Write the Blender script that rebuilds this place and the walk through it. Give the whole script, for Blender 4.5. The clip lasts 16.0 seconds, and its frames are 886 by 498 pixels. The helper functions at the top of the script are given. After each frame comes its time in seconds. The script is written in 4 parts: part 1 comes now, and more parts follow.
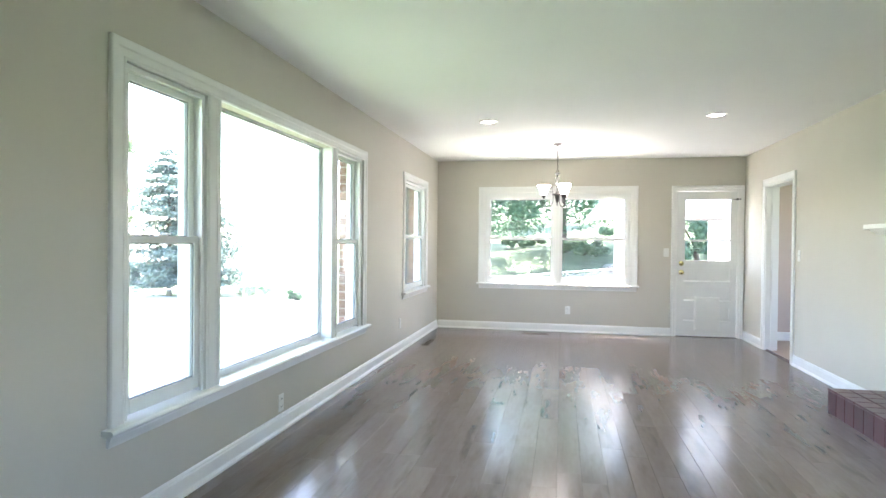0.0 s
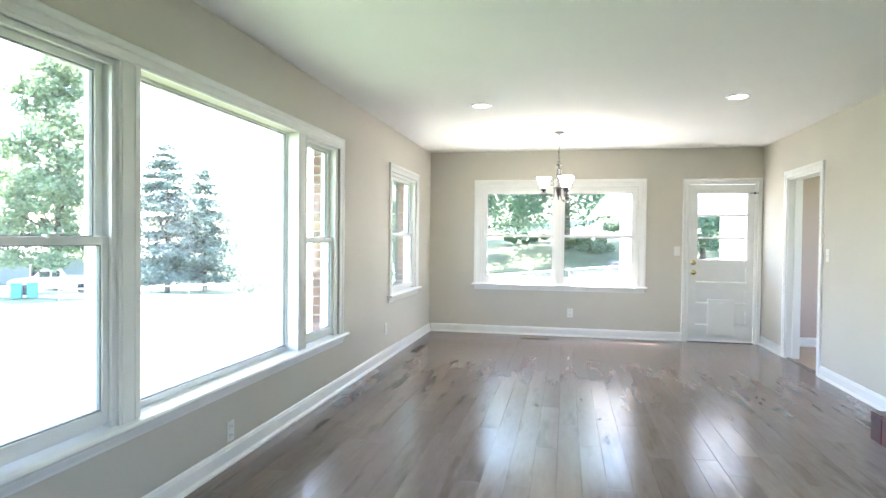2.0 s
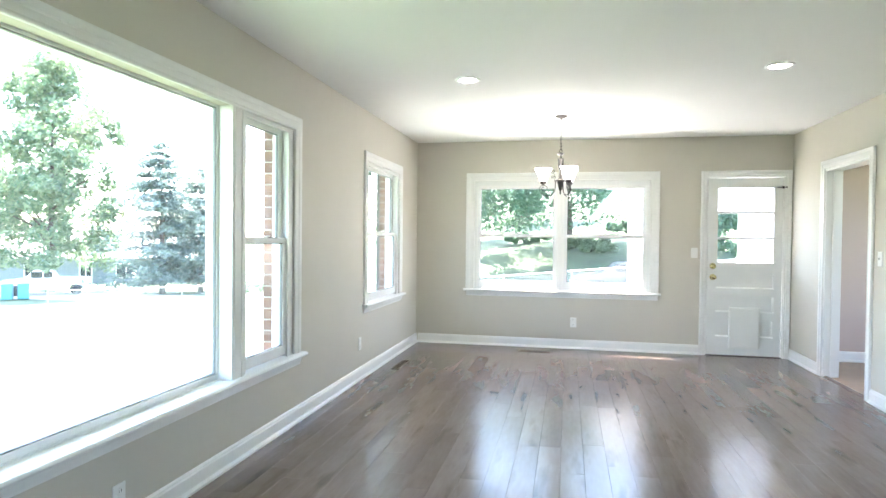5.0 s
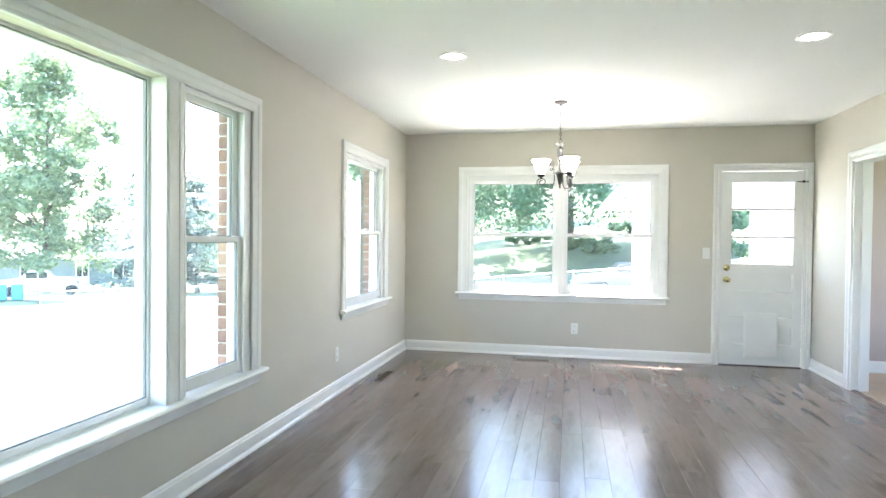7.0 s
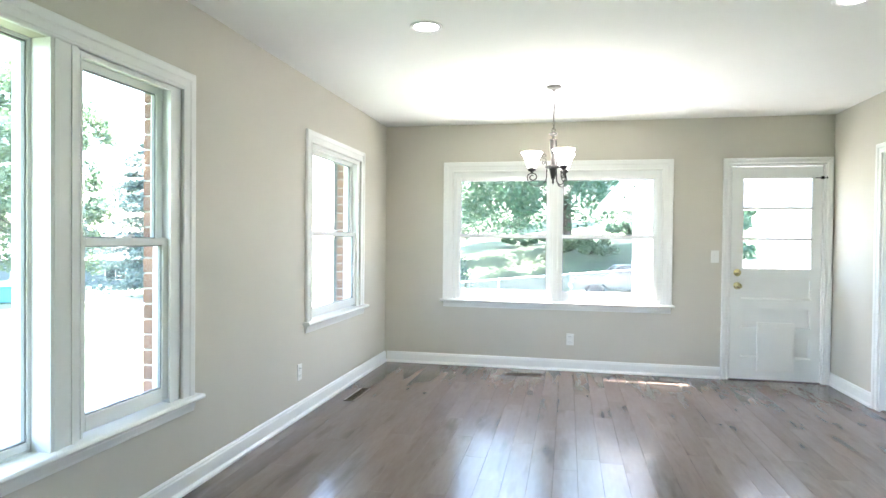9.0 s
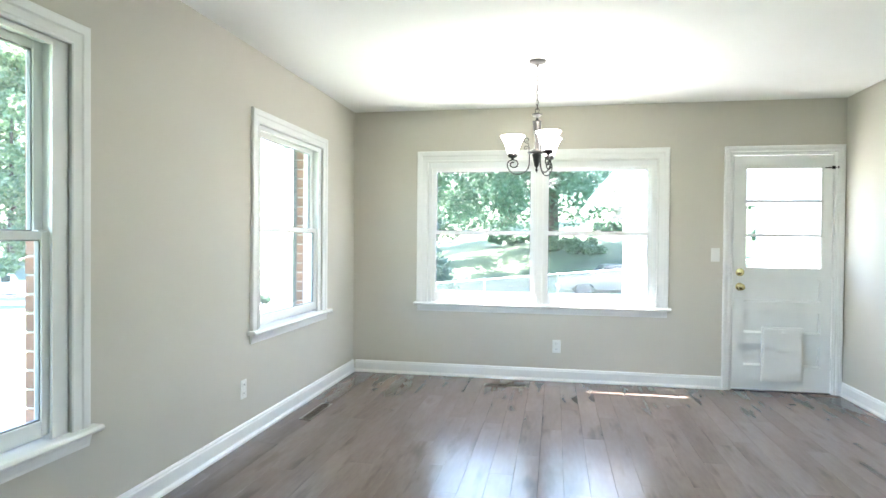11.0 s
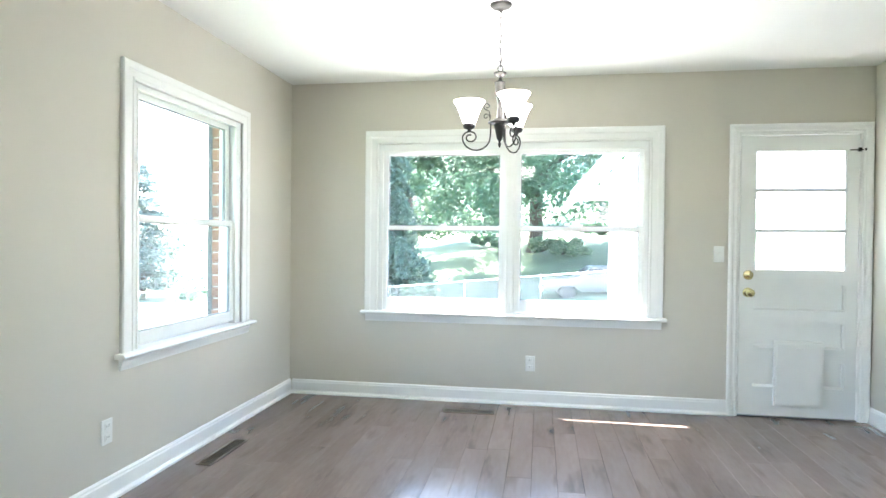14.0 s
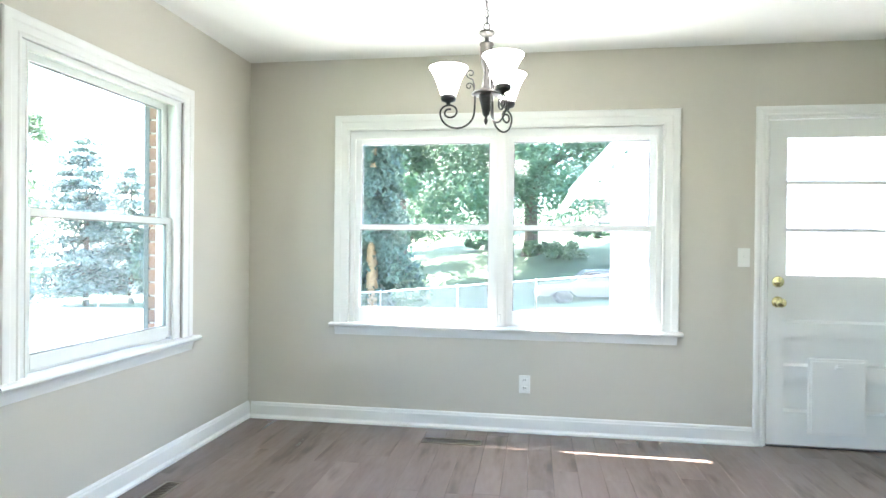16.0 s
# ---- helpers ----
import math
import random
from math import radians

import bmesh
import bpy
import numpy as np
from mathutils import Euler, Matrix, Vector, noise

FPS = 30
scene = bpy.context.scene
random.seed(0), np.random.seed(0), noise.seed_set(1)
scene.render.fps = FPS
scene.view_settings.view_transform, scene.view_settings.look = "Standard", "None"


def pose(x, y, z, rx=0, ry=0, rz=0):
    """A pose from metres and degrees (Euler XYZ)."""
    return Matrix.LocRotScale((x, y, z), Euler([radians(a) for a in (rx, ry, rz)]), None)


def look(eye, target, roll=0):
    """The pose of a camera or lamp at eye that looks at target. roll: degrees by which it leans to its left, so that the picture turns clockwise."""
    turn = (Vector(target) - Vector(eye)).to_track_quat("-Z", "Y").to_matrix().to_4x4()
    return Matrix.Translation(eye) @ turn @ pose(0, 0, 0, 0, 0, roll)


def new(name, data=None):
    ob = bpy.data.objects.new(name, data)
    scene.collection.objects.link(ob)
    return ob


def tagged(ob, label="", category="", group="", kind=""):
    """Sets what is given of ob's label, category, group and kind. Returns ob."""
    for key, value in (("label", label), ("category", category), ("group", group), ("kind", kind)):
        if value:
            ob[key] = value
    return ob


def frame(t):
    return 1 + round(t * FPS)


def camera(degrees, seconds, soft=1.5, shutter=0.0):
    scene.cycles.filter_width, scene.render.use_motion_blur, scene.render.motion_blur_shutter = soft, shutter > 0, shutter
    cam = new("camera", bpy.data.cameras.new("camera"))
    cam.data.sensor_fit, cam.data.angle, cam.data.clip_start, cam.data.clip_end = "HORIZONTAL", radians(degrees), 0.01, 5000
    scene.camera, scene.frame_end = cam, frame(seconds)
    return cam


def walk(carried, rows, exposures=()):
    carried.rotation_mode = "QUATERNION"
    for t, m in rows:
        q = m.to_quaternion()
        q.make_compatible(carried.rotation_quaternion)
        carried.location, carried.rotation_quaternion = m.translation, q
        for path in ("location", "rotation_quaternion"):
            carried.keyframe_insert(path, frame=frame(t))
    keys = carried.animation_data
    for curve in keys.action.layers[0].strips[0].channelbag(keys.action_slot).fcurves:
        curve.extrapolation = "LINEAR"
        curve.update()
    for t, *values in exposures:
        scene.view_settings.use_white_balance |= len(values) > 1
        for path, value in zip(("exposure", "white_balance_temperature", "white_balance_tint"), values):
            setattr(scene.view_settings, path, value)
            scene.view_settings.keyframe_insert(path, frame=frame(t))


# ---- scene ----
cam = camera(72.6, 16.0)
EXPOSURE = 4.37
PATH = [
    (0, (0.027, 1.005, 1.256), (-0.361, 2.967, 1.234), 0.6),
    (0.5, (0.002, 1.165, 1.293), (-0.387, 3.126, 1.263), 0.8),
    (1, (0.0, 1.326, 1.293), (-0.394, 3.287, 1.262), 0.75),
    (1.5, (0.019, 1.478, 1.283), (-0.378, 3.438, 1.249), 0.6),
    (2, (0.046, 1.637, 1.28), (-0.353, 3.597, 1.244), 0.6),
    (2.5, (0.055, 1.767, 1.276), (-0.343, 3.727, 1.243), 0.6),
    (3, (0.082, 1.907, 1.281), (-0.323, 3.865, 1.245), 0.6),
    (3.5, (0.053, 2.054, 1.274), (-0.352, 4.012, 1.242), 0.6),
    (4, (0.024, 2.226, 1.288), (-0.381, 4.184, 1.254), 0.6),
    (6.5, (0.065, 2.93, 1.271), (-0.344, 4.888, 1.235), 0.6),
    (7, (0.047, 3.087, 1.272), (-0.363, 5.044, 1.237), 0.6),
    (7.5, (0.018, 3.245, 1.281), (-0.387, 5.203, 1.243), 0.6),
    (8, (0.012, 3.385, 1.269), (-0.389, 5.344, 1.233), 0.6),
    (8.5, (0.054, 3.543, 1.272), (-0.352, 5.501, 1.238), 0.6),
    (9, (0.074, 3.685, 1.278), (-0.33, 5.644, 1.248), 0.6),
    (11.5, (0.093, 4.43, 1.248), (-0.262, 6.397, 1.218), 0.5),
    (12, (0.131, 4.584, 1.258), (-0.22, 6.553, 1.227), 0.5),
    (12.5, (0.158, 4.724, 1.238), (-0.194, 6.693, 1.211), 0.6),
    (13, (0.16, 4.896, 1.237), (-0.184, 6.866, 1.207), 0.5),
    (13.5, (0.165, 5.049, 1.229), (-0.17, 7.02, 1.203), 0.5),
    (14, (0.177, 5.195, 1.216), (-0.142, 7.169, 1.192), 0.6),
    (14.5, (0.207, 5.353, 1.206), (-0.108, 7.328, 1.183), 0.5),
    (15, (0.217, 5.498, 1.21), (-0.091, 7.474, 1.19), 0.5),
    (15.5, (0.209, 5.657, 1.193), (-0.101, 7.633, 1.179), 0.5),
    (16, (0.171, 5.821, 1.201), (-0.132, 7.798, 1.19), 0.6),
]
walk(cam, [(t, look(eye, target, roll)) for t, eye, target, roll in PATH],
     [(0, EXPOSURE - 0.02, 6620, 17), (4, EXPOSURE + 0.03, 6570, 15), (9, EXPOSURE + 0.04, 6420, 13), (12, EXPOSURE + 0.04, 6340, 11), (16, EXPOSURE + 0.08, 6280, 11)])

# ---- world, sun, exposure ----
world = bpy.data.worlds.new("world")
scene.world = world
world.use_nodes = True
wn = world.node_tree
sky = wn.nodes.new("ShaderNodeTexSky")
sky.sky_type, sky.sun_disc = "NISHITA", False
sky.sun_elevation, sky.sun_rotation = radians(63.4), radians(-36.5)
wn.nodes["Background"].inputs["Strength"].default_value = 0.13
wn.links.new(sky.outputs["Color"], wn.nodes["Background"].inputs["Color"])
SUN_WAY = Vector((0.20, -0.27, -0.67))
sun = new("sun", bpy.data.lights.new("sun", "SUN"))
sun.data.energy, sun.data.angle, sun.data.color = 4.0, radians(0.5), (1.0, 0.96, 0.9)
sun.matrix_world = look((0, 0, 30), Vector((0, 0, 30)) + SUN_WAY)

# ---- materials ----


def material(name, color, rough=0.5, metal=0.0, spread=0.06, scale=6.0, bump=0.05, fine=120.0, spec=0.5, island=False, piece=0.0, coat=0.0):
    """A surface with large, soft variation in tone and fine relief."""
    m = bpy.data.materials.new(name)
    m.use_nodes = True
    n, l = m.node_tree.nodes, m.node_tree.links
    b = n["Principled BSDF"]
    b.inputs["Roughness"].default_value, b.inputs["Metallic"].default_value = rough, metal
    b.inputs["Specular IOR Level"].default_value = spec
    b.inputs["Coat Weight"].default_value = coat
    co = n.new("ShaderNodeTexCoord")
    t1, t2 = n.new("ShaderNodeTexNoise"), n.new("ShaderNodeTexNoise")
    t1.inputs["Scale"].default_value, t2.inputs["Scale"].default_value = scale, fine
    t1.inputs["Detail"].default_value = 4
    for t in (t1, t2):
        l.new(co.outputs["Object"], t.inputs["Vector"])
    hsv = n.new("ShaderNodeHueSaturation")
    hsv.inputs["Color"].default_value = (*color, 1)
    mr = n.new("ShaderNodeMapRange")
    mr.inputs["From Min"].default_value, mr.inputs["From Max"].default_value = 0.25, 0.75
    mr.inputs["To Min"].default_value, mr.inputs["To Max"].default_value = 1 - spread, 1 + spread
    l.new(t1.outputs["Fac"], mr.inputs["Value"])
    last = mr.outputs["Result"]
    if piece:
        src = n.new("ShaderNodeNewGeometry").outputs["Random Per Island"] if island else n.new("ShaderNodeObjectInfo").outputs["Random"]
        m2 = n.new("ShaderNodeMapRange")
        m2.inputs["To Min"].default_value, m2.inputs["To Max"].default_value = 1 - piece, 1 + piece
        l.new(src, m2.inputs["Value"])
        mul = n.new("ShaderNodeMath")
        mul.operation = "MULTIPLY"
        l.new(last, mul.inputs[0]), l.new(m2.outputs["Result"], mul.inputs[1])
        last = mul.outputs["Value"]
    l.new(last, hsv.inputs["Value"])
    l.new(hsv.outputs["Color"], b.inputs["Base Color"])
    if bump:
        bp = n.new("ShaderNodeBump")
        bp.inputs["Strength"].default_value, bp.inputs["Distance"].default_value = bump, 0.004
        l.new(t2.outputs["Fac"], bp.inputs["Height"])
        l.new(bp.outputs["Normal"], b.inputs["Normal"])
    return m


def plank_material():
    m = bpy.data.materials.new("plank wood")
    m.use_nodes = True
    n, l = m.node_tree.nodes, m.node_tree.links
    b = n["Principled BSDF"]
    co, info = n.new("ShaderNodeTexCoord"), n.new("ShaderNodeObjectInfo")
    off = n.new("ShaderNodeVectorMath")
    off.operation = "MULTIPLY_ADD"
    comb = n.new("ShaderNodeCombineXYZ")
    for k in ("X", "Y", "Z"):
        l.new(info.outputs["Random"], comb.inputs[k])
    l.new(comb.outputs["Vector"], off.inputs[0])
    off.inputs[1].default_value = (37.0, 91.0, 13.0)
    l.new(co.outputs["Object"], off.inputs[2])
    stretch = n.new("ShaderNodeMapping")
    stretch.inputs["Scale"].default_value = (9.0, 1.6, 9.0)
    l.new(off.outputs["Vector"], stretch.inputs["Vector"])
    grain, cloud, dark = (n.new("ShaderNodeTexNoise") for _ in range(3))
    grain.inputs["Scale"].default_value, grain.inputs["Detail"].default_value = 5.0, 7
    cloud.inputs["Scale"].default_value, cloud.inputs["Detail"].default_value = 0.55, 3
    dark.inputs["Scale"].default_value, dark.inputs["Detail"].default_value = 1.0, 3
    for t in (grain, cloud, dark):
        l.new(stretch.outputs["Vector"], t.inputs["Vector"])
    ramp = n.new("ShaderNodeValToRGB")
    e = ramp.color_ramp.elements
    e[0].position, e[0].color = 0.2, (0.125, 0.090, 0.076, 1)
    e[1].position, e[1].color = 0.8, (0.235, 0.18, 0.152, 1)
    mix = n.new("ShaderNodeMath")
    mix.operation = "MULTIPLY_ADD"
    mix.inputs[1].default_value = 0.35
    l.new(grain.outputs["Fac"], mix.inputs[0])
    half = n.new("ShaderNodeMath")
    half.operation = "MULTIPLY"
    half.inputs[1].default_value = 0.65
    l.new(cloud.outputs["Fac"], half.inputs[0])
    l.new(half.outputs["Value"], mix.inputs[2])
    l.new(mix.outputs["Value"], ramp.inputs["Fac"])
    hsv = n.new("ShaderNodeHueSaturation")
    tone = n.new("ShaderNodeMapRange")
    tone.inputs["To Min"].default_value, tone.inputs["To Max"].default_value = 0.91, 1.09
    l.new(info.outputs["Random"], tone.inputs["Value"])
    knot = n.new("ShaderNodeMapRange")
    knot.inputs["From Min"].default_value, knot.inputs["From Max"].default_value = 0.57, 0.72
    knot.inputs["To Min"].default_value, knot.inputs["To Max"].default_value = 1.0, 0.6
    l.new(dark.outputs["Fac"], knot.inputs["Value"])
    mul = n.new("ShaderNodeMath")
    mul.operation = "MULTIPLY"
    l.new(tone.outputs["Result"], mul.inputs[0]), l.new(knot.outputs["Result"], mul.inputs[1])
    l.new(mul.outputs["Value"], hsv.inputs["Value"])
    l.new(ramp.outputs["Color"], hsv.inputs["Color"])
    l.new(hsv.outputs["Color"], b.inputs["Base Color"])
    rr = n.new("ShaderNodeMapRange")
    rr.inputs["To Min"].default_value, rr.inputs["To Max"].default_value = 0.165, 0.205
    l.new(cloud.outputs["Fac"], rr.inputs["Value"])
    l.new(rr.outputs["Result"], b.inputs["Roughness"])
    return m


def glass_material(name, least, most):
    m = bpy.data.materials.new(name)
    m.use_nodes = True
    n, l = m.node_tree.nodes, m.node_tree.links
    n.remove(n["Principled BSDF"])
    clear, gloss, mix = n.new("ShaderNodeBsdfTransparent"), n.new("ShaderNodeBsdfGlossy"), n.new("ShaderNodeMixShader")
    lw, power, scaled = n.new("ShaderNodeLayerWeight"), n.new("ShaderNodeMath"), n.new("ShaderNodeMath")
    gloss.inputs["Roughness"].default_value = 0.0
    clear.inputs["Color"].default_value = (0.975, 0.99, 0.985, 1)
    power.operation, scaled.operation = "POWER", "MULTIPLY_ADD"
    power.inputs[1].default_value = 5.0
    scaled.inputs[1].default_value, scaled.inputs[2].default_value = 0.85, 0.022
    l.new(lw.outputs["Facing"], power.inputs[0])
    l.new(power.outputs["Value"], scaled.inputs[0])
    l.new(scaled.outputs["Value"], mix.inputs["Fac"])
    l.new(clear.outputs["BSDF"], mix.inputs[1]), l.new(gloss.outputs["BSDF"], mix.inputs[2])
    # a faint, uneven translucent film that lays glare haze over the view
    film, veil_mix, veil_noise, amount = n.new("ShaderNodeBsdfTranslucent"), n.new("ShaderNodeMixShader"), n.new("ShaderNodeTexNoise"), n.new("ShaderNodeMapRange")
    film.inputs["Color"].default_value = (0.85, 0.9, 0.9, 1)
    veil_noise.inputs["Scale"].default_value, veil_noise.inputs["Detail"].default_value = 2.2, 5
    amount.inputs["To Min"].default_value, amount.inputs["To Max"].default_value = least, most
    l.new(n.new("ShaderNodeTexCoord").outputs["Object"], veil_noise.inputs["Vector"])
    l.new(veil_noise.outputs["Fac"], amount.inputs["Value"])
    l.new(amount.outputs["Result"], veil_mix.inputs["Fac"])
    l.new(mix.outputs["Shader"], veil_mix.inputs[1]), l.new(film.outputs["BSDF"], veil_mix.inputs[2])
    l.new(veil_mix.outputs["Shader"], n["Material Output"].inputs["Surface"])
    return m


def glow_material(name, color, strength):
    m = bpy.data.materials.new(name)
    m.use_nodes = True
    b = m.node_tree.nodes["Principled BSDF"]
    b.inputs["Base Color"].default_value = (0.9, 0.88, 0.84, 1)
    b.inputs["Emission Color"].default_value = (*color, 1)
    b.inputs["Emission Strength"].default_value = strength
    return m


def leaf_material(name, a, c):
    m = bpy.data.materials.new(name)
    m.use_nodes = True
    n, l = m.node_tree.nodes, m.node_tree.links
    b = n["Principled BSDF"]
    geo, ramp = n.new("ShaderNodeNewGeometry"), n.new("ShaderNodeValToRGB")
    e = ramp.color_ramp.elements
    e[0].color, e[1].color = (*a, 1), (*c, 1)
    l.new(geo.outputs["Random Per Island"], ramp.inputs["Fac"])
    l.new(ramp.outputs["Color"], b.inputs["Base Color"])
    b.inputs["Roughness"].default_value = 0.5
    tr, mix = n.new("ShaderNodeBsdfTranslucent"), n.new("ShaderNodeMixShader")
    l.new(ramp.outputs["Color"], tr.inputs["Color"])
    mix.inputs["Fac"].default_value = 0.4
    l.new(b.outputs["BSDF"], mix.inputs[1]), l.new(tr.outputs["BSDF"], mix.inputs[2])
    l.new(mix.outputs["Shader"], n["Material Output"].inputs["Surface"])
    return m


M_WALL = material("greige wall paint", (0.58, 0.545, 0.475), 0.6, spread=0.025, scale=1.5, bump=0.12, fine=260)
M_CEIL = material("ceiling paint", (0.85, 0.85, 0.82), 0.8, spread=0.02, scale=1.2, bump=0.1, fine=200)
M_TRIM = material("white trim paint", (0.82, 0.82, 0.80), 0.32, spread=0.025, scale=3, bump=0.04, fine=90)
M_GASKET = material("grey glazing gasket", (0.22, 0.23, 0.23), 0.6, spread=0.1, scale=8, bump=0.0)
M_VINYL = material("white vinyl", (0.80, 0.81, 0.80), 0.35, spread=0.02, scale=4, bump=0.02)
M_DOOR = material("white door paint", (0.78, 0.79, 0.77), 0.38, spread=0.03, scale=4, bump=0.06, fine=70)
M_PLASTIC = material("white plastic", (0.80, 0.80, 0.77), 0.3, spread=0.015, bump=0.0)
M_SLOT = material("dark slot", (0.02, 0.02, 0.02), 0.7, bump=0.0)
M_BRASS = material("polished brass", (0.60, 0.54, 0.28), 0.16, 1.0, spread=0.1, scale=30, bump=0.02)
M_BLACK = material("black iron", (0.012, 0.012, 0.013), 0.38, 0.2, spread=0.15, scale=30, bump=0.05)
M_PEWTER = material("pewter metal", (0.035, 0.033, 0.031), 0.4, 0.3, spread=0.12, scale=25, bump=0.03)
M_STEEL = material("galvanised steel", (0.62, 0.64, 0.64), 0.45, 0.5, spread=0.08, scale=20, bump=0.02)
M_WIRE = material("weathered wire", (0.48, 0.50, 0.50), 0.5, 0.4, spread=0.08, scale=20, bump=0.0)
M_REG = material("bronze register", (0.16, 0.125, 0.095), 0.4, 0.4, spread=0.1, scale=20, bump=0.02)
M_PLANK = plank_material()
M_SUB = material("subfloor", (0.085, 0.062, 0.052), 0.8, bump=0.1)
M_TILE = material("maroon quarry tile", (0.085, 0.018, 0.021), 0.3, spread=0.2, scale=14, bump=0.08, piece=0.2)
M_GROUT = material("pale grout", (0.42, 0.36, 0.33), 0.85, spread=0.1, bump=0.3)
M_BRICK = material("red brick", (0.19, 0.092, 0.06), 0.85, spread=0.22, scale=18, bump=0.5, fine=160, piece=0.25)
M_PALEBRICK = material("pale weathered brick", (0.42, 0.29, 0.23), 0.9, spread=0.15, scale=3, bump=0.4, fine=30)
M_MORTAR = material("mortar", (0.40, 0.37, 0.33), 0.9, spread=0.1, bump=0.4)
M_SHUT = material("dark shutter paint", (0.05, 0.055, 0.055), 0.5, spread=0.1)
M_HALL = material("rosy beige wall paint", (0.50, 0.40, 0.35), 0.6, spread=0.03, scale=1.5, bump=0.1, fine=260)
M_HALLFLOOR = material("tan tile", (0.42, 0.30, 0.21), 0.4, spread=0.1, scale=5, bump=0.05)
M_GLASS = glass_material("window glass", 0.0015, 0.0065)
# stronger veil, so the view to the west pales as in glare
M_HAZY = glass_material("hazy window glass", 0.007, 0.021)
M_SHADE = glow_material("lit frosted glass", (1.0, 0.95, 0.88), 1.5)
M_CAN = glow_material("lit lamp lens", (1.0, 0.97, 0.92), 2.5)
M_CONCRETE = material("sunlit concrete", (0.52, 0.50, 0.46), 0.9, spread=0.1, scale=0.7, bump=0.3, fine=40)
M_GRASS = material("lawn grass", (0.085, 0.118, 0.060), 0.9, spread=0.35, scale=0.35, bump=0.6, fine=25)
M_BARK = material("bark", (0.09, 0.07, 0.055), 0.95, spread=0.3, scale=6, bump=0.8, fine=25)
M_PALEBARK = material("pale bark", (0.40, 0.27, 0.16), 0.95, spread=0.3, scale=4, bump=0.8, fine=20)
M_LEAF = leaf_material("maple leaves", (0.032, 0.095, 0.056), (0.11, 0.20, 0.105))
# the pale end of the range stands in for sun and glare
M_LEAFB = leaf_material("leaves with sun glare in colour", (0.06, 0.12, 0.06), (0.24, 0.30, 0.17))
M_NEEDLE = leaf_material("spruce needles", (0.03, 0.075, 0.058), (0.10, 0.16, 0.115))
# pale end paints sunlit needles, dark end the shaded pockets
M_SUNNEEDLE = leaf_material("blue-green needles with sun in colour", (0.022, 0.055, 0.05), (0.20, 0.27, 0.24))
M_SIDING = material("blue grey siding", (0.16, 0.20, 0.23), 0.7, spread=0.08, scale=1)
M_WHITEOUT = material("white painted boards", (0.82, 0.82, 0.80), 0.5, spread=0.04, scale=2, bump=0.1)
M_ROOF = material("pale shingles", (0.45, 0.44, 0.42), 0.9, spread=0.15, scale=3, bump=0.4, fine=12)
M_CARWHITE = material("white car paint", (0.75, 0.76, 0.77), 0.25, spread=0.02, bump=0, coat=0.5)
# silver darkened in its colour, in place of tree shade on the truck
M_CARSILVER = material("shaded silver car paint", (0.06, 0.07, 0.08), 0.28, 0.5, spread=0.02, bump=0, coat=0.5)
M_TYRE = material("tyre rubber", (0.02, 0.02, 0.02), 0.8, bump=0.2)
M_CARGLASS = material("dark car glass", (0.02, 0.025, 0.03), 0.08, bump=0)
M_BIN = material("teal plastic", (0.05, 0.26, 0.26), 0.5, spread=0.05)

# ---- building helpers ----


def box(bm, x0, y0, z0, x1, y1, z1, bevel=0.0):
    vs = [bm.verts.new(c) for c in ((x0, y0, z0), (x1, y0, z0), (x1, y1, z0), (x0, y1, z0), (x0, y0, z1), (x1, y0, z1), (x1, y1, z1), (x0, y1, z1))]
    fs = [bm.faces.new([vs[i] for i in f]) for f in ((3, 2, 1, 0), (4, 5, 6, 7), (0, 1, 5, 4), (1, 2, 6, 5), (2, 3, 7, 6), (3, 0, 4, 7))]
    if bevel:
        es = {e for f in fs for e in f.edges}
        bmesh.ops.bevel(bm, geom=list(es), offset=bevel, segments=2, affect="EDGES", profile=0.5)
    return bm


def boxes(*specs, bevel=0.0):
    bm = bmesh.new()
    for s in specs:
        box(bm, *s, bevel=bevel)
    return bm


def lathe(bm, profile, cx=0.0, cy=0.0, cz=0.0, steps=24, axis="Z"):
    """A turned shape from (radius, height) pairs round an axis through (cx, cy, cz)."""
    rings = []
    for r, h in profile:
        ring = []
        for i in range(steps):
            a = 2 * math.pi * i / steps
            c, s = r * math.cos(a), r * math.sin(a)
            p = (c, s, h) if axis == "Z" else ((c, h, s) if axis == "Y" else (h, c, s))
            ring.append(bm.verts.new((cx + p[0], cy + p[1], cz + p[2])))
        rings.append(ring)
    for a, b in zip(rings, rings[1:]):
        for i in range(steps):
            j = (i + 1) % steps
            bm.faces.new((a[i], a[j], b[j], b[i]))
    for ring in (rings[0], rings[-1]):
        if len(set(tuple(round(c, 6) for c in v.co) for v in ring)) > 2:
            bm.faces.new(ring)
    bmesh.ops.recalc_face_normals(bm, faces=bm.faces)
    for f in bm.faces:
        f.smooth = len(f.verts) == 4
    return bm


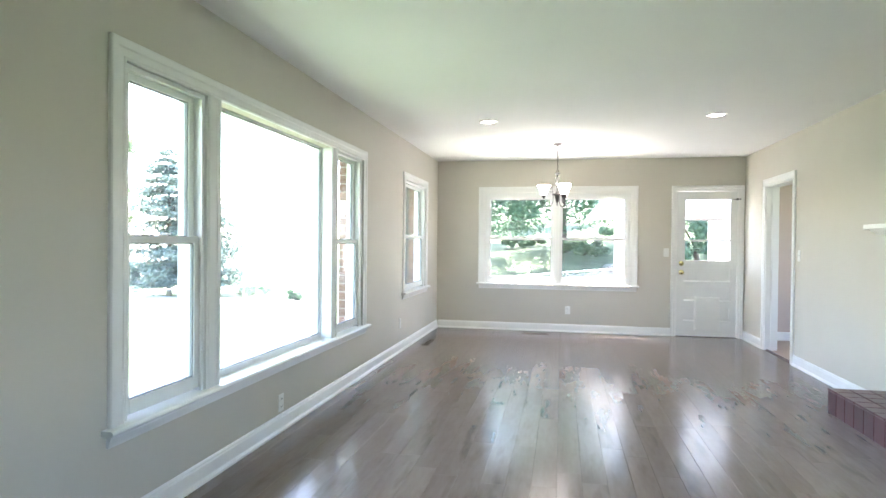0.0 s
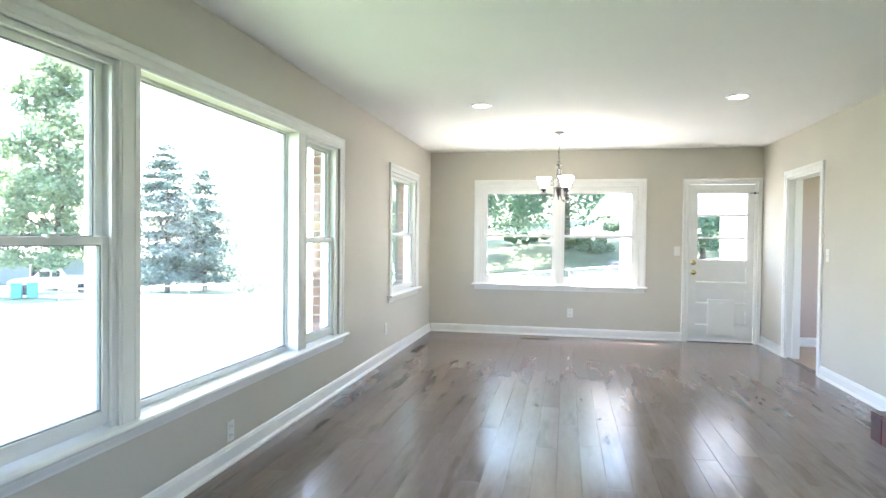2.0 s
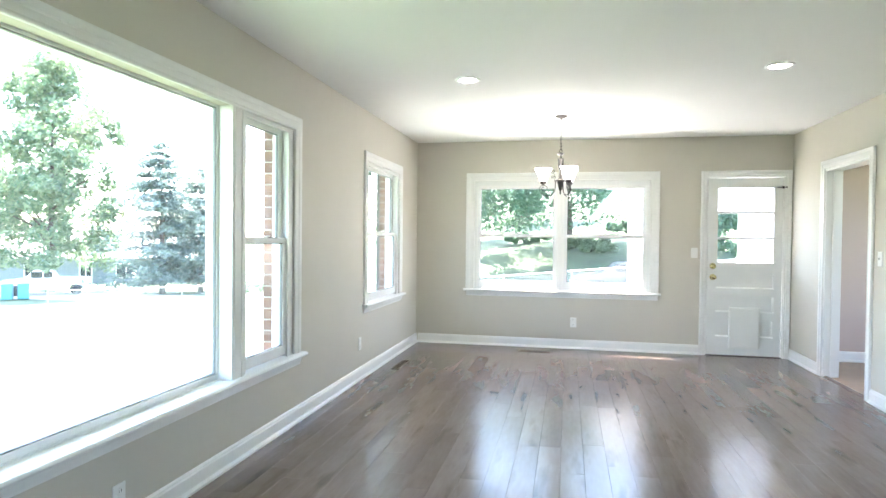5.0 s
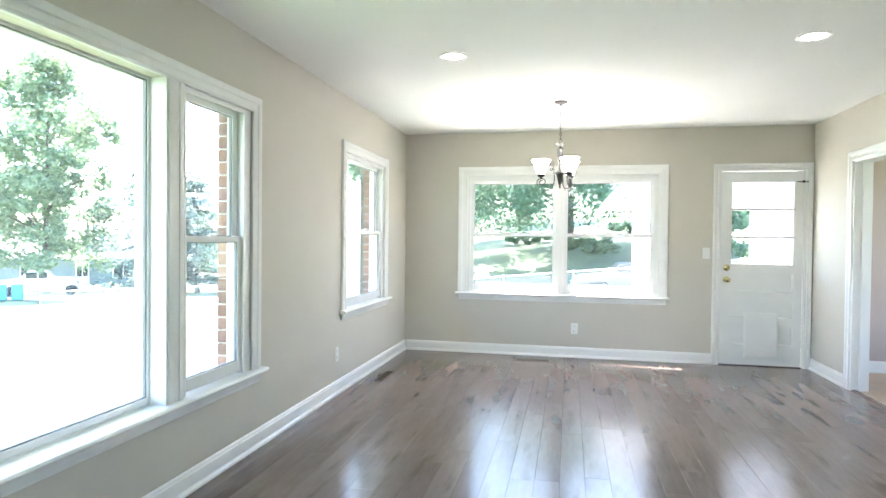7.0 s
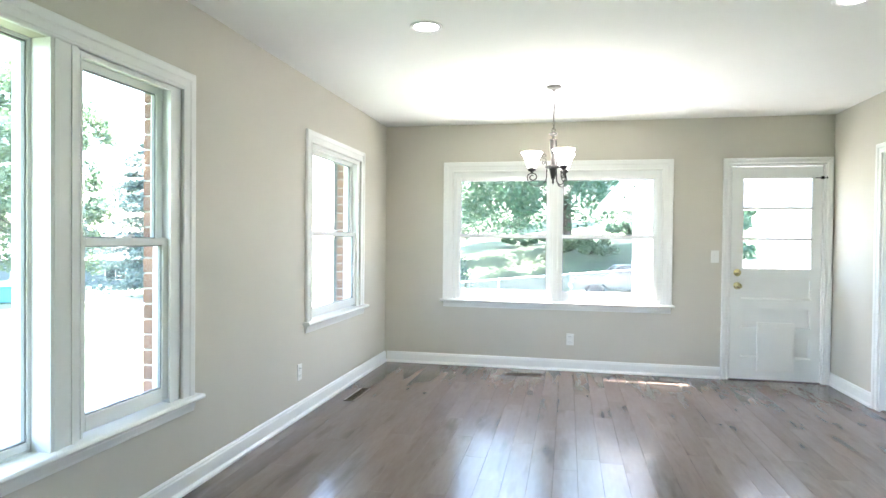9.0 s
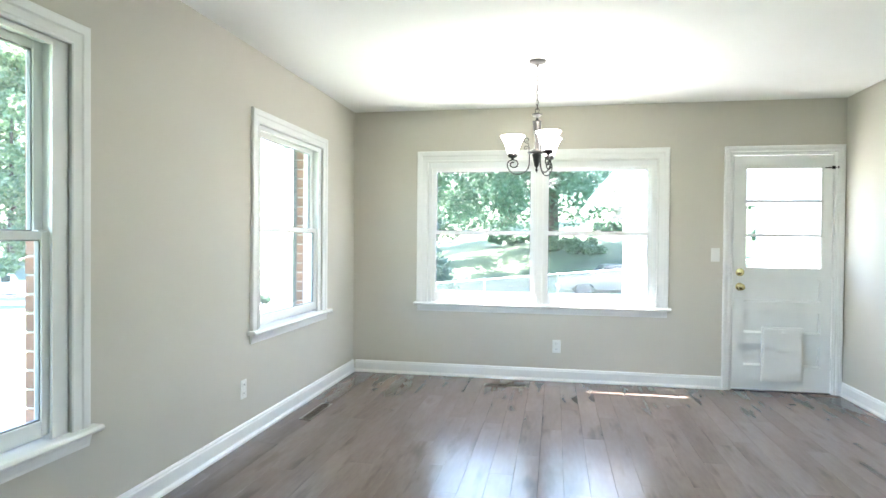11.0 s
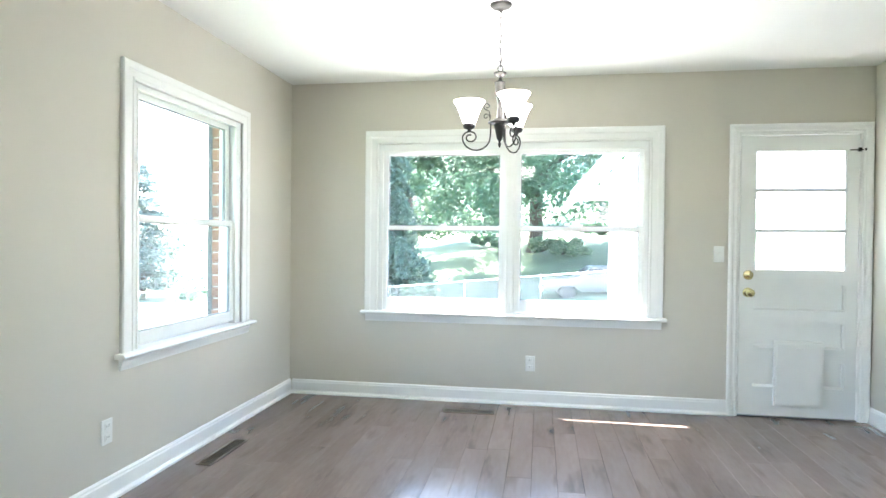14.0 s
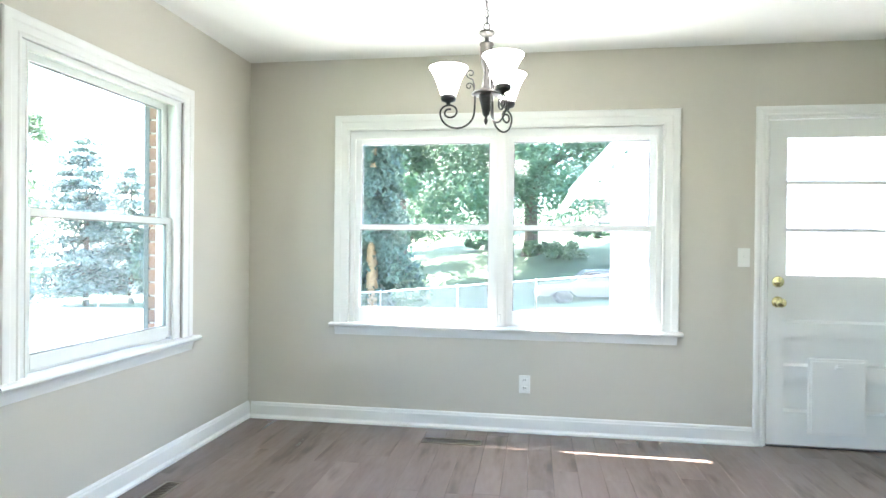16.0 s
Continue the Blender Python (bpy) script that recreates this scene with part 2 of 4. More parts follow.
def tube(bm, points, radius, steps=8):
    """A round rod along a line of points; radius may be a list."""
    pts = [Vector(p) for p in points]
    rad = radius if isinstance(radius, (list, tuple)) else [radius] * len(pts)
    rings, side = [], None
    for i, p in enumerate(pts):
        d = (pts[min(i + 1, len(pts) - 1)] - pts[max(i - 1, 0)]).normalized()
        if side is None:
            side = d.orthogonal().normalized()
        side = (side - d * side.dot(d)).normalized()
        up = d.cross(side)
        rings.append([bm.verts.new(p + rad[i] * (math.cos(2 * math.pi * k / steps) * side + math.sin(2 * math.pi * k / steps) * up)) for k in range(steps)])
    for a, b in zip(rings, rings[1:]):
        for k in range(steps):
            f = bm.faces.new((a[k], a[(k + 1) % steps], b[(k + 1) % steps], b[k]))
            f.smooth = True
    bm.faces.new(rings[0][::-1]), bm.faces.new(rings[-1])
    return bm


def mesh_of(name, bm, mat):
    me = bpy.data.meshes.new(name)
    bmesh.ops.recalc_face_normals(bm, faces=bm.faces)
    bm.to_mesh(me)
    bm.free()
    me.materials.append(mat)
    return me


def part(name, bm, mat, parent=None, label=""):
    ob = new(name, mesh_of(name, bm, mat))
    ob.parent = parent
    return tagged(ob, label) if label else ob


def thing(name, m, label, category, group="", kind=""):
    ob = new(name)
    ob.empty_display_size = 0.1
    ob.matrix_world = m
    return tagged(ob, label, category, group, kind)


def structure(name, bm, mat, label, category):
    return tagged(part(name, bm, mat), label, category, kind="structure")


def wall_mesh(a, b, z0, z1, d0, d1, holes):
    """A wall along local x from a to b, depths d0 to d1, with openings (u0, u1, z0, z1)."""
    bm = bmesh.new()
    at = a
    for u0, u1, h0, h1 in sorted(holes):
        if u0 > at:
            box(bm, at, d0, z0, u0, d1, z1)
        if h0 > z0:
            box(bm, u0, d0, z0, u1, d1, h0)
        if h1 < z1:
            box(bm, u0, d0, h1, u1, d1, z1)
        at = u1
    if b > at:
        box(bm, at, d0, z0, b, d1, z1)
    return bm


def casing(u0, u1, z0, z1, w, sides=3):
    """Moulded trim round an opening, mitred at the top corners; local y below 0 is into the room."""
    bm = bmesh.new()
    prof = [(0.0, 0.006), (0.0, -0.011), (0.006, -0.015), (0.014, -0.015), (0.018, -0.011), (w * 0.52, -0.014), (w * 0.6, -0.019), (w - 0.012, -0.021), (w - 0.004, -0.020), (w, -0.014), (w, 0.0)]
    rows = []
    for o, d in prof:
        rows.append([bm.verts.new(c) for c in ((u0 - o, d, z0), (u0 - o, d, z1 + o), (u1 + o, d, z1 + o), (u1 + o, d, z0))])
    for p, q in zip(rows, rows[1:]):
        for i in range(3):
            bm.faces.new((p[i], p[i + 1], q[i + 1], q[i]))
    for i in (0, 3):
        bm.faces.new([r[i] for r in rows])
    return bm


def run(profile, a, b):
    """A straight moulding along local x from a to b; profile in (depth, height)."""
    bm = bmesh.new()
    rows = [[bm.verts.new((u, d, z)) for d, z in profile] for u in (a, b)]
    n = len(profile)
    for i in range(n):
        bm.faces.new((rows[0][i], rows[0][(i + 1) % n], rows[1][(i + 1) % n], rows[1][i]))
    bm.faces.new(rows[0]), bm.faces.new(rows[1][::-1])
    return bm


BASE = [(0.0, 0.0), (-0.026, 0.0), (-0.026, 0.012), (-0.018, 0.022), (-0.015, 0.028), (-0.015, 0.088), (-0.011, 0.096), (-0.011, 0.102), (-0.006, 0.110), (0.0, 0.112)]
LX, RX, BY, SY, CZ = -1.79, 2.43, 9.75, -1.0, 2.45
WEST, NORTH = pose(LX, 0, 0, 0, 0, 90), pose(0, BY, 0)
EAST, SOUTH = pose(RX, 0, 0, 0, 0, -90), pose(0, SY, 0, 0, 0, 180)

# ---- the room ----
W1 = (3.242, 6.335, 0.475, 2.004)
W2 = (7.86, 8.94, 0.665, 1.985)
W3 = (-1.07, 0.95, 0.675, 1.965)
W_FILL = (-2.9, -0.7, 0.675, 1.985)
D1 = (1.555, 2.360, 0.0, 2.005)
west = structure("wall_west", wall_mesh(SY - 0.2, BY, -0.0, CZ, 0.0, 0.15, [W1, W2]), M_WALL, "greige painted wall with a wide window and a single window", "wall")
west.matrix_world = WEST
north = structure("wall_north", wall_mesh(LX - 0.165, 5.0, -0.0, CZ, 0.0, 0.15, [W3, D1]), M_WALL, "greige painted wall with a double window and a glazed door", "wall")
north.matrix_world = NORTH
DW = (-8.885, -8.015, 0.0, 1.975)
east = structure("wall_east", wall_mesh(-BY, -SY + 0.2, 0.0, CZ, 0.0, 0.137, [DW, W_FILL]), M_WALL, "greige painted wall with a cased doorway and an added unseen window", "wall")
east.matrix_world = EAST
south = structure("wall_south", wall_mesh(-RX, -LX, 0.0, CZ, 0.0, 0.15, []), M_WALL, "plain greige painted wall", "wall")
south.matrix_world = SOUTH
structure("ceiling", boxes((LX - 0.165, SY - 0.2, CZ, RX + 0.137, 6.1, CZ + 0.15), (LX - 0.165, 6.1, CZ, 5.0, BY + 0.165, CZ + 0.15)), M_CEIL, "smooth white painted ceiling", "ceiling")
floor = structure("floor", boxes((LX - 0.165, SY - 0.2, -0.2, RX + 0.06, BY + 0.165, -0.013)), M_SUB, "grey-brown hardwood plank floor with a satin sheen", "floor")

# hall behind the doorway
structure("wall_hall_end", boxes((RX + 0.137, BY - 0.012, 0, 5.0, BY - 0.002, CZ)), M_HALL, "rosy beige painted hall wall", "wall")
# its opening is unseen, added to let daylight into the hall
structure("wall_hall_side", wall_mesh(6.2, BY, 0, CZ, 0, 0.12, [(6.6, 9.2, 0.7, 2.2)]), M_HALL, "rosy beige painted hall wall", "wall").matrix_world = pose(5.12, 0, 0, 0, 0, 90)
structure("wall_hall_near", boxes((RX + 0.137, 6.1, 0, 5.0, 6.2, CZ)), M_HALL, "rosy beige painted hall wall", "wall")
structure("floor_hall", boxes((RX + 0.06, 6.1, -0.2, 5.12, BY + 0.165, -0.004)), M_HALLFLOOR, "tan tiled hall floor", "floor")
structure("threshold", run([(0.0, 0.0), (0.0, 0.006), (0.012, 0.010), (0.03, 0.010), (0.042, 0.006), (0.042, 0.0)], -8.885, -8.015), M_PLANK, "wooden threshold strip in the doorway", "threshold").matrix_world = pose(RX + 0.01, 0, 0, 0, 0, -90)


def baseboard(name, m, a, b):
    structure(name, run(BASE, a, b), M_TRIM, "white painted moulded baseboard", "baseboard").matrix_world = m


baseboard("baseboard_west", WEST, SY, BY)
baseboard("baseboard_north", NORTH, LX + 0.026, 1.498)
baseboard("baseboard_east_far", EAST, -BY, -8.967)
baseboard("baseboard_east", EAST, -7.931, -6.06)
baseboard("baseboard_hall", pose(0, BY - 0.012, 0), RX + 0.137, 5.0)


def stool(ob, u0, u1, z):
    z += 0.004
    part("window_sill", run([(0.07, z), (0.07, z - 0.02), (-0.045, z - 0.026), (-0.055, z - 0.020), (-0.058, z - 0.012), (-0.052, z - 0.003), (-0.045, z)], u0 - 0.125, u1 + 0.125), M_TRIM, ob)
    part("apron", run([(0.0, z - 0.026), (-0.022, z - 0.026), (-0.020, z - 0.045), (-0.012, z - 0.07), (-0.010, z - 0.082), (0.0, z - 0.082)], u0 - 0.095, u1 + 0.095), M_TRIM, ob)


def sash(ob, u0, u1, z0, z1, d, stile=0.042, bottom=0.045, top=0.042):
    """A glazed sash in its own plane at depth d."""
    fr = part("sash", boxes((u0, d, z0, u0 + stile, d + 0.034, z1), (u1 - stile, d, z0, u1, d + 0.034, z1), (u0 + stile, d, z0, u1 - stile, d + 0.034, z0 + bottom), (u0 + stile, d, z1 - top, u1 - stile, d + 0.034, z1), bevel=0.003), M_VINYL, ob)
    bead = 0.005
    a0, a1, b0, b1 = u0 + stile, u1 - stile, z0 + bottom, z1 - top
    part("gasket", boxes((a0, d + 0.008, b0, a0 + bead, d + 0.026, b1), (a1 - bead, d + 0.008, b0, a1, d + 0.026, b1), (a0 + bead, d + 0.008, b0, a1 - bead, d + 0.026, b0 + bead), (a0 + bead, d + 0.008, b1 - bead, a1 - bead, d + 0.026, b1)), M_GASKET, fr, "dark glazing gasket")
    g = part("pane", boxes((a0, d + 0.015, b0, a1, d + 0.019, b1)), M_HAZY if ob.name in ("window_1", "window_2") else M_GLASS, fr, "clear window glass")
    g.visible_shadow = False
    return fr


def frame_unit(ob, u0, u1, z0, z1, near=0.03, far=0.03, head=0.03):
    """The lining of one opening through the wall."""
    a, b = u0 + near, u1 - far
    part("window_frame", boxes((u0, 0.004, z0, a, 0.088, z1), (b, 0.004, z0, u1, 0.088, z1), (a, 0.004, z1 - head, b, 0.088, z1), (u0, 0.088, z0 + 0.028, u0 + 0.008, 0.152, z1 - 0.008), (u1 - 0.008, 0.088, z0 + 0.028, u1, 0.152, z1 - 0.008), (u0, 0.088, z1 - 0.008, u1, 0.152, z1), (u0, 0.088, z0 - 0.002, u1, 0.152, z0 + 0.028), (a, 0.053, z0 - 0.002, b, 0.088, z0 + 0.021), bevel=0.002), M_VINYL, ob)
    part("stop", boxes((a, 0.001, z0, a + 0.010, 0.014, z1 - head), (b - 0.010, 0.001, z0, b, 0.014, z1 - head), (a + 0.010, 0.001, z1 - head - 0.010, b - 0.010, 0.014, z1 - head)), M_TRIM, ob)


def double_hung(ob, u0, u1, z0, z1, meet, near=0.03, far=0.03, head=0.03, foot=0.06):
    """Two sashes in one opening; near and far are the widths of the lining at its two sides."""
    frame_unit(ob, u0, u1, z0, z1, near, far, head)
    a, b = u0 + near, u1 - far
    sash(ob, a, b, meet - 0.016, z1 - head, 0.053, top=0.034, bottom=0.032)
    low = sash(ob, a, b, z0 + 0.022, meet + 0.016, 0.018, bottom=foot, top=0.032)
    mid = (a + b) / 2
    part("sash_lock", boxes((mid - 0.03, 0.022, meet + 0.016, mid + 0.03, 0.047, meet + 0.024), (mid - 0.008, 0.007, meet + 0.024, mid + 0.03, 0.032, meet + 0.032), bevel=0.002), M_VINYL, low)
    part("tilt_latch", boxes((a + 0.01, 0.024, meet + 0.016, a + 0.05, 0.042, meet + 0.021), (b - 0.05, 0.024, meet + 0.016, b - 0.01, 0.042, meet + 0.021), bevel=0.001), M_VINYL, low)


def mullion(ob, u0, u1, z0, z1):
    w = u1 - u0
    part("mullion", boxes((u0, 0.0, z0, u1, 0.152, z1)), M_TRIM, ob)
    part("mullion_trim", boxes((u0, -0.012, z0, u1, 0.0, z1), (u0 + w * 0.1, -0.017, z0, u0 + w * 0.3, -0.012, z1), (u0 + w * 0.7, -0.017, z0, u0 + w * 0.9, -0.012, z1), bevel=0.002), M_TRIM, ob)


# wide front window: sash, picture pane, sash
win = thing("window_1", WEST, "wide white window with a picture pane between two double-hung sashes", "window", kind="structure")
u0, u1, z0, z1 = W1
part("casing", casing(u0, u1, z0, z1, 0.092), M_TRIM, win)
mullion(win, 3.832, 3.962, z0, z1)
mullion(win, 5.556, 5.688, z0, z1)
double_hung(win, u0, 3.832, z0, z1, 1.255, 0.018, 0.018, 0.016)
double_hung(win, 5.688, u1, z0, z1, 1.255, 0.022, 0.07, 0.016)
part("window_frame", boxes((3.962, 0.074, z0, 3.968, 0.152, z1), (5.550, 0.074, z0, 5.556, 0.152, z1), (3.968, 0.074, z1 - 0.006, 5.550, 0.152, z1), (3.968, 0.070, z0, 5.550, 0.152, z0 + 0.010)), M_VINYL, win)
sash(win, 3.968, 5.550, z0 + 0.010, z1 - 0.006, 0.075, 0.007, 0.03, 0.007)
stool(win, u0, u1, z0)
# single side window
win = thing("window_2", WEST, "white double-hung window with moulded casing", "window", kind="structure")
u0, u1, z0, z1 = W2
part("casing", casing(u0, u1, z0, z1, 0.09), M_TRIM, win)
double_hung(win, u0, u1, z0, z1, 1.318, 0.035, 0.06, 0.024)
stool(win, u0, u1, z0)
# double window in the end wall
win = thing("window_3", NORTH, "pair of white double-hung windows side by side", "window", kind="structure")
u0, u1, z0, z1 = W3
part("casing", casing(u0, u1, z0, z1, 0.104), M_TRIM, win)
mullion(win, -0.088, -0.020, z0, z1)
double_hung(win, u0, -0.088, z0, z1, 1.322, 0.025, 0.004, 0.046, 0.083)
double_hung(win, -0.020, u1, z0, z1, 1.322, 0.004, 0.025, 0.046, 0.083)
part("sash_latch", boxes((-0.062, -0.024, 0.70, -0.046, -0.017, 0.76), bevel=0.002), M_VINYL, win)
stool(win, u0, u1, z0)

# unseen window added in the east wall to brighten the west wall
win = thing("added_window", EAST, "pair of white double-hung windows side by side", "window", kind="structure")
u0, u1, z0, z1 = W_FILL
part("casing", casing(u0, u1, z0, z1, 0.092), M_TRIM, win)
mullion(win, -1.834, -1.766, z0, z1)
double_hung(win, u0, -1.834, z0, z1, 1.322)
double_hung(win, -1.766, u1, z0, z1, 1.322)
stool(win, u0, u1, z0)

# glazed back door
door = thing("door_1", NORTH, "closed white panelled door with three glass lights and a pet flap", "door", kind="structure")
u0, u1, z0, z1 = D1
part("casing", casing(u0, u1, 0.0, z1, 0.062), M_TRIM, door)
part("jamb", boxes((u0, 0.0, 0.0, u0 + 0.013, 0.165, z1), (u1 - 0.016, 0.0, 0.0, u1, 0.165, z1), (u0 + 0.013, 0.0, z1 - 0.013, u1 - 0.016, 0.165, z1)), M_TRIM, door)
part("door_sill", boxes((u0 + 0.013, 0.0, 0.0, u1 - 0.016, 0.165, 0.008)), M_PEWTER, door)
L0, L1, ZB, ZT = 1.573, 2.338, 0.014, 1.986
G0, G1 = 1.668, 2.262


def door_leaf():
    bm = bmesh.new()
    y0, y1 = 0.004, 0.044
    box(bm, L0, y0, ZB, G0, y1, ZT)
    box(bm, G1, y0, ZB, L1, y1, ZT)
    rails = [(ZB, 0.215), (0.398, 0.492), (0.668, 0.756), (0.940, 1.045), (1.875, ZT)]
    for a, b in rails:
        box(bm, G0, y0, a, G1, y1, b)
    for a, b in ((0.215, 0.398), (0.492, 0.668), (0.756, 0.940)):
        box(bm, G0, y0 + 0.024, a, G1, y1, b)
        # the lower edge of each panel slopes like a ledge
        vs = [bm.verts.new(c) for c in ((G0, y0 + 0.001, a), (G0, y0 + 0.024, a), (G0, y0 + 0.024, a + 0.014), (G1, y0 + 0.001, a), (G1, y0 + 0.024, a), (G1, y0 + 0.024, a + 0.014))]
        for f in ((0, 1, 2), (5, 4, 3), (0, 2, 5, 3), (0, 3, 4, 1), (1, 4, 5, 2)):
            bm.faces.new([vs[i] for i in f])
        box(bm, G1 - 0.012, y0 + 0.006, a + 0.014, G1, y0 + 0.024, b)
    return bm


leaf = part("door_leaf", door_leaf(), M_DOOR, door)
part("glazing_bar", boxes((G0, 0.008, 1.590, G1, 0.040, 1.615), bevel=0.004), M_DOOR, leaf)
part("glazing_bar", boxes((G0, 0.008, 1.305, G1, 0.040, 1.329), bevel=0.004), M_DOOR, leaf)
for a, b in ((1.045, 1.305), (1.329, 1.590), (1.615, 1.875)):
    part("pane", boxes((G0, 0.022, a, G1, 0.026, b)), M_GLASS, leaf, "clear door glass").visible_shadow = False
part("glass_stop", boxes((G0, 0.008, 1.045, G0 + 0.01, 0.020, 1.875), (G1 - 0.01, 0.008, 1.045, G1, 0.020, 1.875), bevel=0.002), M_DOOR, leaf)
pet = part("pet_flap", boxes((1.806, -0.016, 0.088, 2.124, 0.010, 0.545), (1.820, -0.022, 0.102, 2.110, -0.013, 0.531), bevel=0.002), M_PLASTIC, door, "white plastic pet flap cover")
part("flap_catch", boxes((1.945, -0.036, 0.488, 1.992, -0.022, 0.502), (1.955, -0.031, 0.502, 1.982, -0.022, 0.512), bevel=0.002), M_PLASTIC, pet)
part("deadbolt", lathe(lathe(bmesh.new(), [(0.034, 0.004), (0.034, -0.004), (0.028, -0.010), (0.020, -0.012), (0.018, -0.026), (0.0001, -0.027)], 1.630, 0, 1.003, axis="Y"), [(0.0001, -0.04), (0.006, -0.04), (0.006, -0.026), (0.0001, -0.026)], 1.630, 0, 1.003, 12, "Y"), M_BRASS, door, "polished brass deadbolt")
part("door_knob", lathe(bmesh.new(), [(0.034, 0.004), (0.034, -0.003), (0.026, -0.009), (0.011, -0.012), (0.011, -0.032), (0.022, -0.040), (0.029, -0.052), (0.027, -0.064), (0.016, -0.071), (0.0001, -0.072)], 1.630, 0, 0.880, axis="Y"), M_BRASS, door, "polished brass knob")
for z in (1.80, 1.02, 0.255):
    part("hinge", boxes((2.336, -0.004, z - 0.05, 2.346, 0.004, z + 0.05), bevel=0.003), M_DOOR, door, "painted-over hinge")
part("door_chain_bolt", boxes((2.275, -0.004, 1.874, 2.375, 0.003, 1.882), (2.325, -0.016, 1.866, 2.345, 0.003, 1.892), (2.362, -0.016, 1.870, 2.374, 0.003, 1.888), bevel=0.002), M_BLACK, door, "small black slide bolt")

# cased doorway to the hall
trim = thing("doorway_trim", EAST, "white painted casing and jamb of an open doorway", "doorway", kind="structure")
part("casing", casing(DW[0], DW[1], 0, DW[3], 0.08), M_TRIM, trim)
part("jamb", boxes((DW[0], -0.002, 0, DW[0] + 0.018, 0.14, DW[3]), (DW[1] - 0.018, -0.002, 0, DW[1], 0.14, DW[3]), (DW[0] + 0.018, -0.002, DW[3] - 0.018, DW[1] - 0.018, 0.14, DW[3])), M_TRIM, trim)
part("door_stop", boxes((DW[0] + 0.018, 0.06, 0, DW[0] + 0.03, 0.1, DW[3] - 0.018), (DW[1] - 0.03, 0.06, 0, DW[1] - 0.018, 0.1, DW[3] - 0.018)), M_TRIM, trim)


def outlet(m, label):
    ob = thing("wall_outlet", m, label, "outlet", "wall outlets")
    plate = part("plate", boxes((-0.036, -0.006, -0.058, 0.036, 0.0, 0.058), bevel=0.003), M_PLASTIC, ob)
    for z in (-0.026, 0.026):
        s = part("socket", boxes((-0.017, -0.009, z - 0.015, 0.017, -0.005, z + 0.015), bevel=0.003), M_PLASTIC, ob)
        # slots are raised blocks; the dark of the holes is in their colour
        part("slot", boxes((-0.008, -0.0095, z - 0.004, -0.0055, -0.0085, z + 0.008)), M_SLOT, s)
        part("slot", boxes((0.0055, -0.0095, z - 0.004, 0.008, -0.0085, z + 0.008)), M_SLOT, s)
    part("screw", lathe(bmesh.new(), [(0.003, -0.005), (0.003, -0.0075), (0.0001, -0.008)], axis="Y", steps=10), M_PLASTIC, plate)


def switch(m, label):
    ob = thing("light_switch", m, label, "switch", "light switches")
    plate = part("plate", boxes((-0.036, -0.006, -0.058, 0.036, 0.0, 0.058), bevel=0.003), M_PLASTIC, ob)
    part("toggle", boxes((-0.005, -0.018, -0.004, 0.005, -0.005, 0.012), bevel=0.002), M_PLASTIC, ob)
    for z in (-0.03, 0.03):
        part("screw", lathe(bmesh.new(), [(0.003, -0.005), (0.003, -0.0075), (0.0001, -0.008)], cz=z, axis="Y", steps=10), M_PLASTIC, plate)


outlet(WEST @ pose(4.705, 0, 0.184), "white duplex outlet low on the wall under the wide window")
outlet(WEST @ pose(7.684, 0, 0.324), "white duplex outlet on the wall beside the single window")
outlet(NORTH @ pose(0.111, 0, 0.311), "white duplex outlet on the end wall under the double window")
switch(NORTH @ pose(1.432, 0, 1.148), "white toggle switch beside the glazed door")
switch(EAST @ pose(-7.828, 0, 1.155), "white toggle switch beside the cased doorway")


def floor_register(m, length, width, label):
    ob = thing("floor_register", m, label, "vent", "floor registers")
    h, w, r = length / 2, width / 2, 0.014
    part("rim", boxes((-h, -w, 0.0, h, -w + r, 0.005), (-h, w - r, 0.0, h, w, 0.005), (-h, -w + r, 0.0, -h + r, w - r, 0.005), (h - r, -w + r, 0.0, h, w - r, 0.005), bevel=0.0015), M_REG, ob)
    # flat near-black plate; the dark of the duct is in its colour
    part("well", boxes((-h + r, -w + r, 0.0005, h - r, w - r, 0.0012)), M_SLOT, ob)
    n = 22
    for i in range(n):
        x = -h + r + (length - 2 * r) * (i + 0.5) / n
        part("slat", boxes((x - 0.0026, -w + r, 0.001, x + 0.0026, w - r, 0.0045)), M_REG, ob)


floor_register(pose(-1.60, 8.39, 0.0, 0, 0, 90), 0.42, 0.09, "bronze floor register beside the side wall")
floor_register(pose(-0.32, 9.475, 0.0), 0.36, 0.095, "bronze floor register under the double window")


def downlight(x, y):
    ob = thing("recessed_downlight", pose(x, y, CZ), "lit round recessed downlight with white trim", "lamp", "ceiling downlights")
    part("trim_ring", lathe(bmesh.new(), [(0.066, -0.003), (0.092, -0.002), (0.094, -0.006), (0.086, -0.012), (0.070, -0.010), (0.066, -0.003)], steps=40), M_TRIM, ob)
    part("lens", lathe(bmesh.new(), [(0.0001, -0.004), (0.04, -0.0045), (0.068, -0.004), (0.068, -0.001)], steps=40), M_CAN, ob)


downlight(-0.70, 6.92)
downlight(1.394, 6.90)

# chandelier
ch = thing("chandelier", pose(-0.04, 8.345, 0, 0, 0, -1), "three-arm black scroll chandelier with lit white bell shades on a chain", "chandelier")
rose = part("ceiling_rose", lathe(bmesh.new(), [(0.058, CZ), (0.058, CZ - 0.006), (0.050, CZ - 0.016), (0.030, CZ - 0.024), (0.010, CZ - 0.028), (0.008, CZ - 0.040), (0.0001, CZ - 0.041)], steps=32), M_PEWTER, ch)


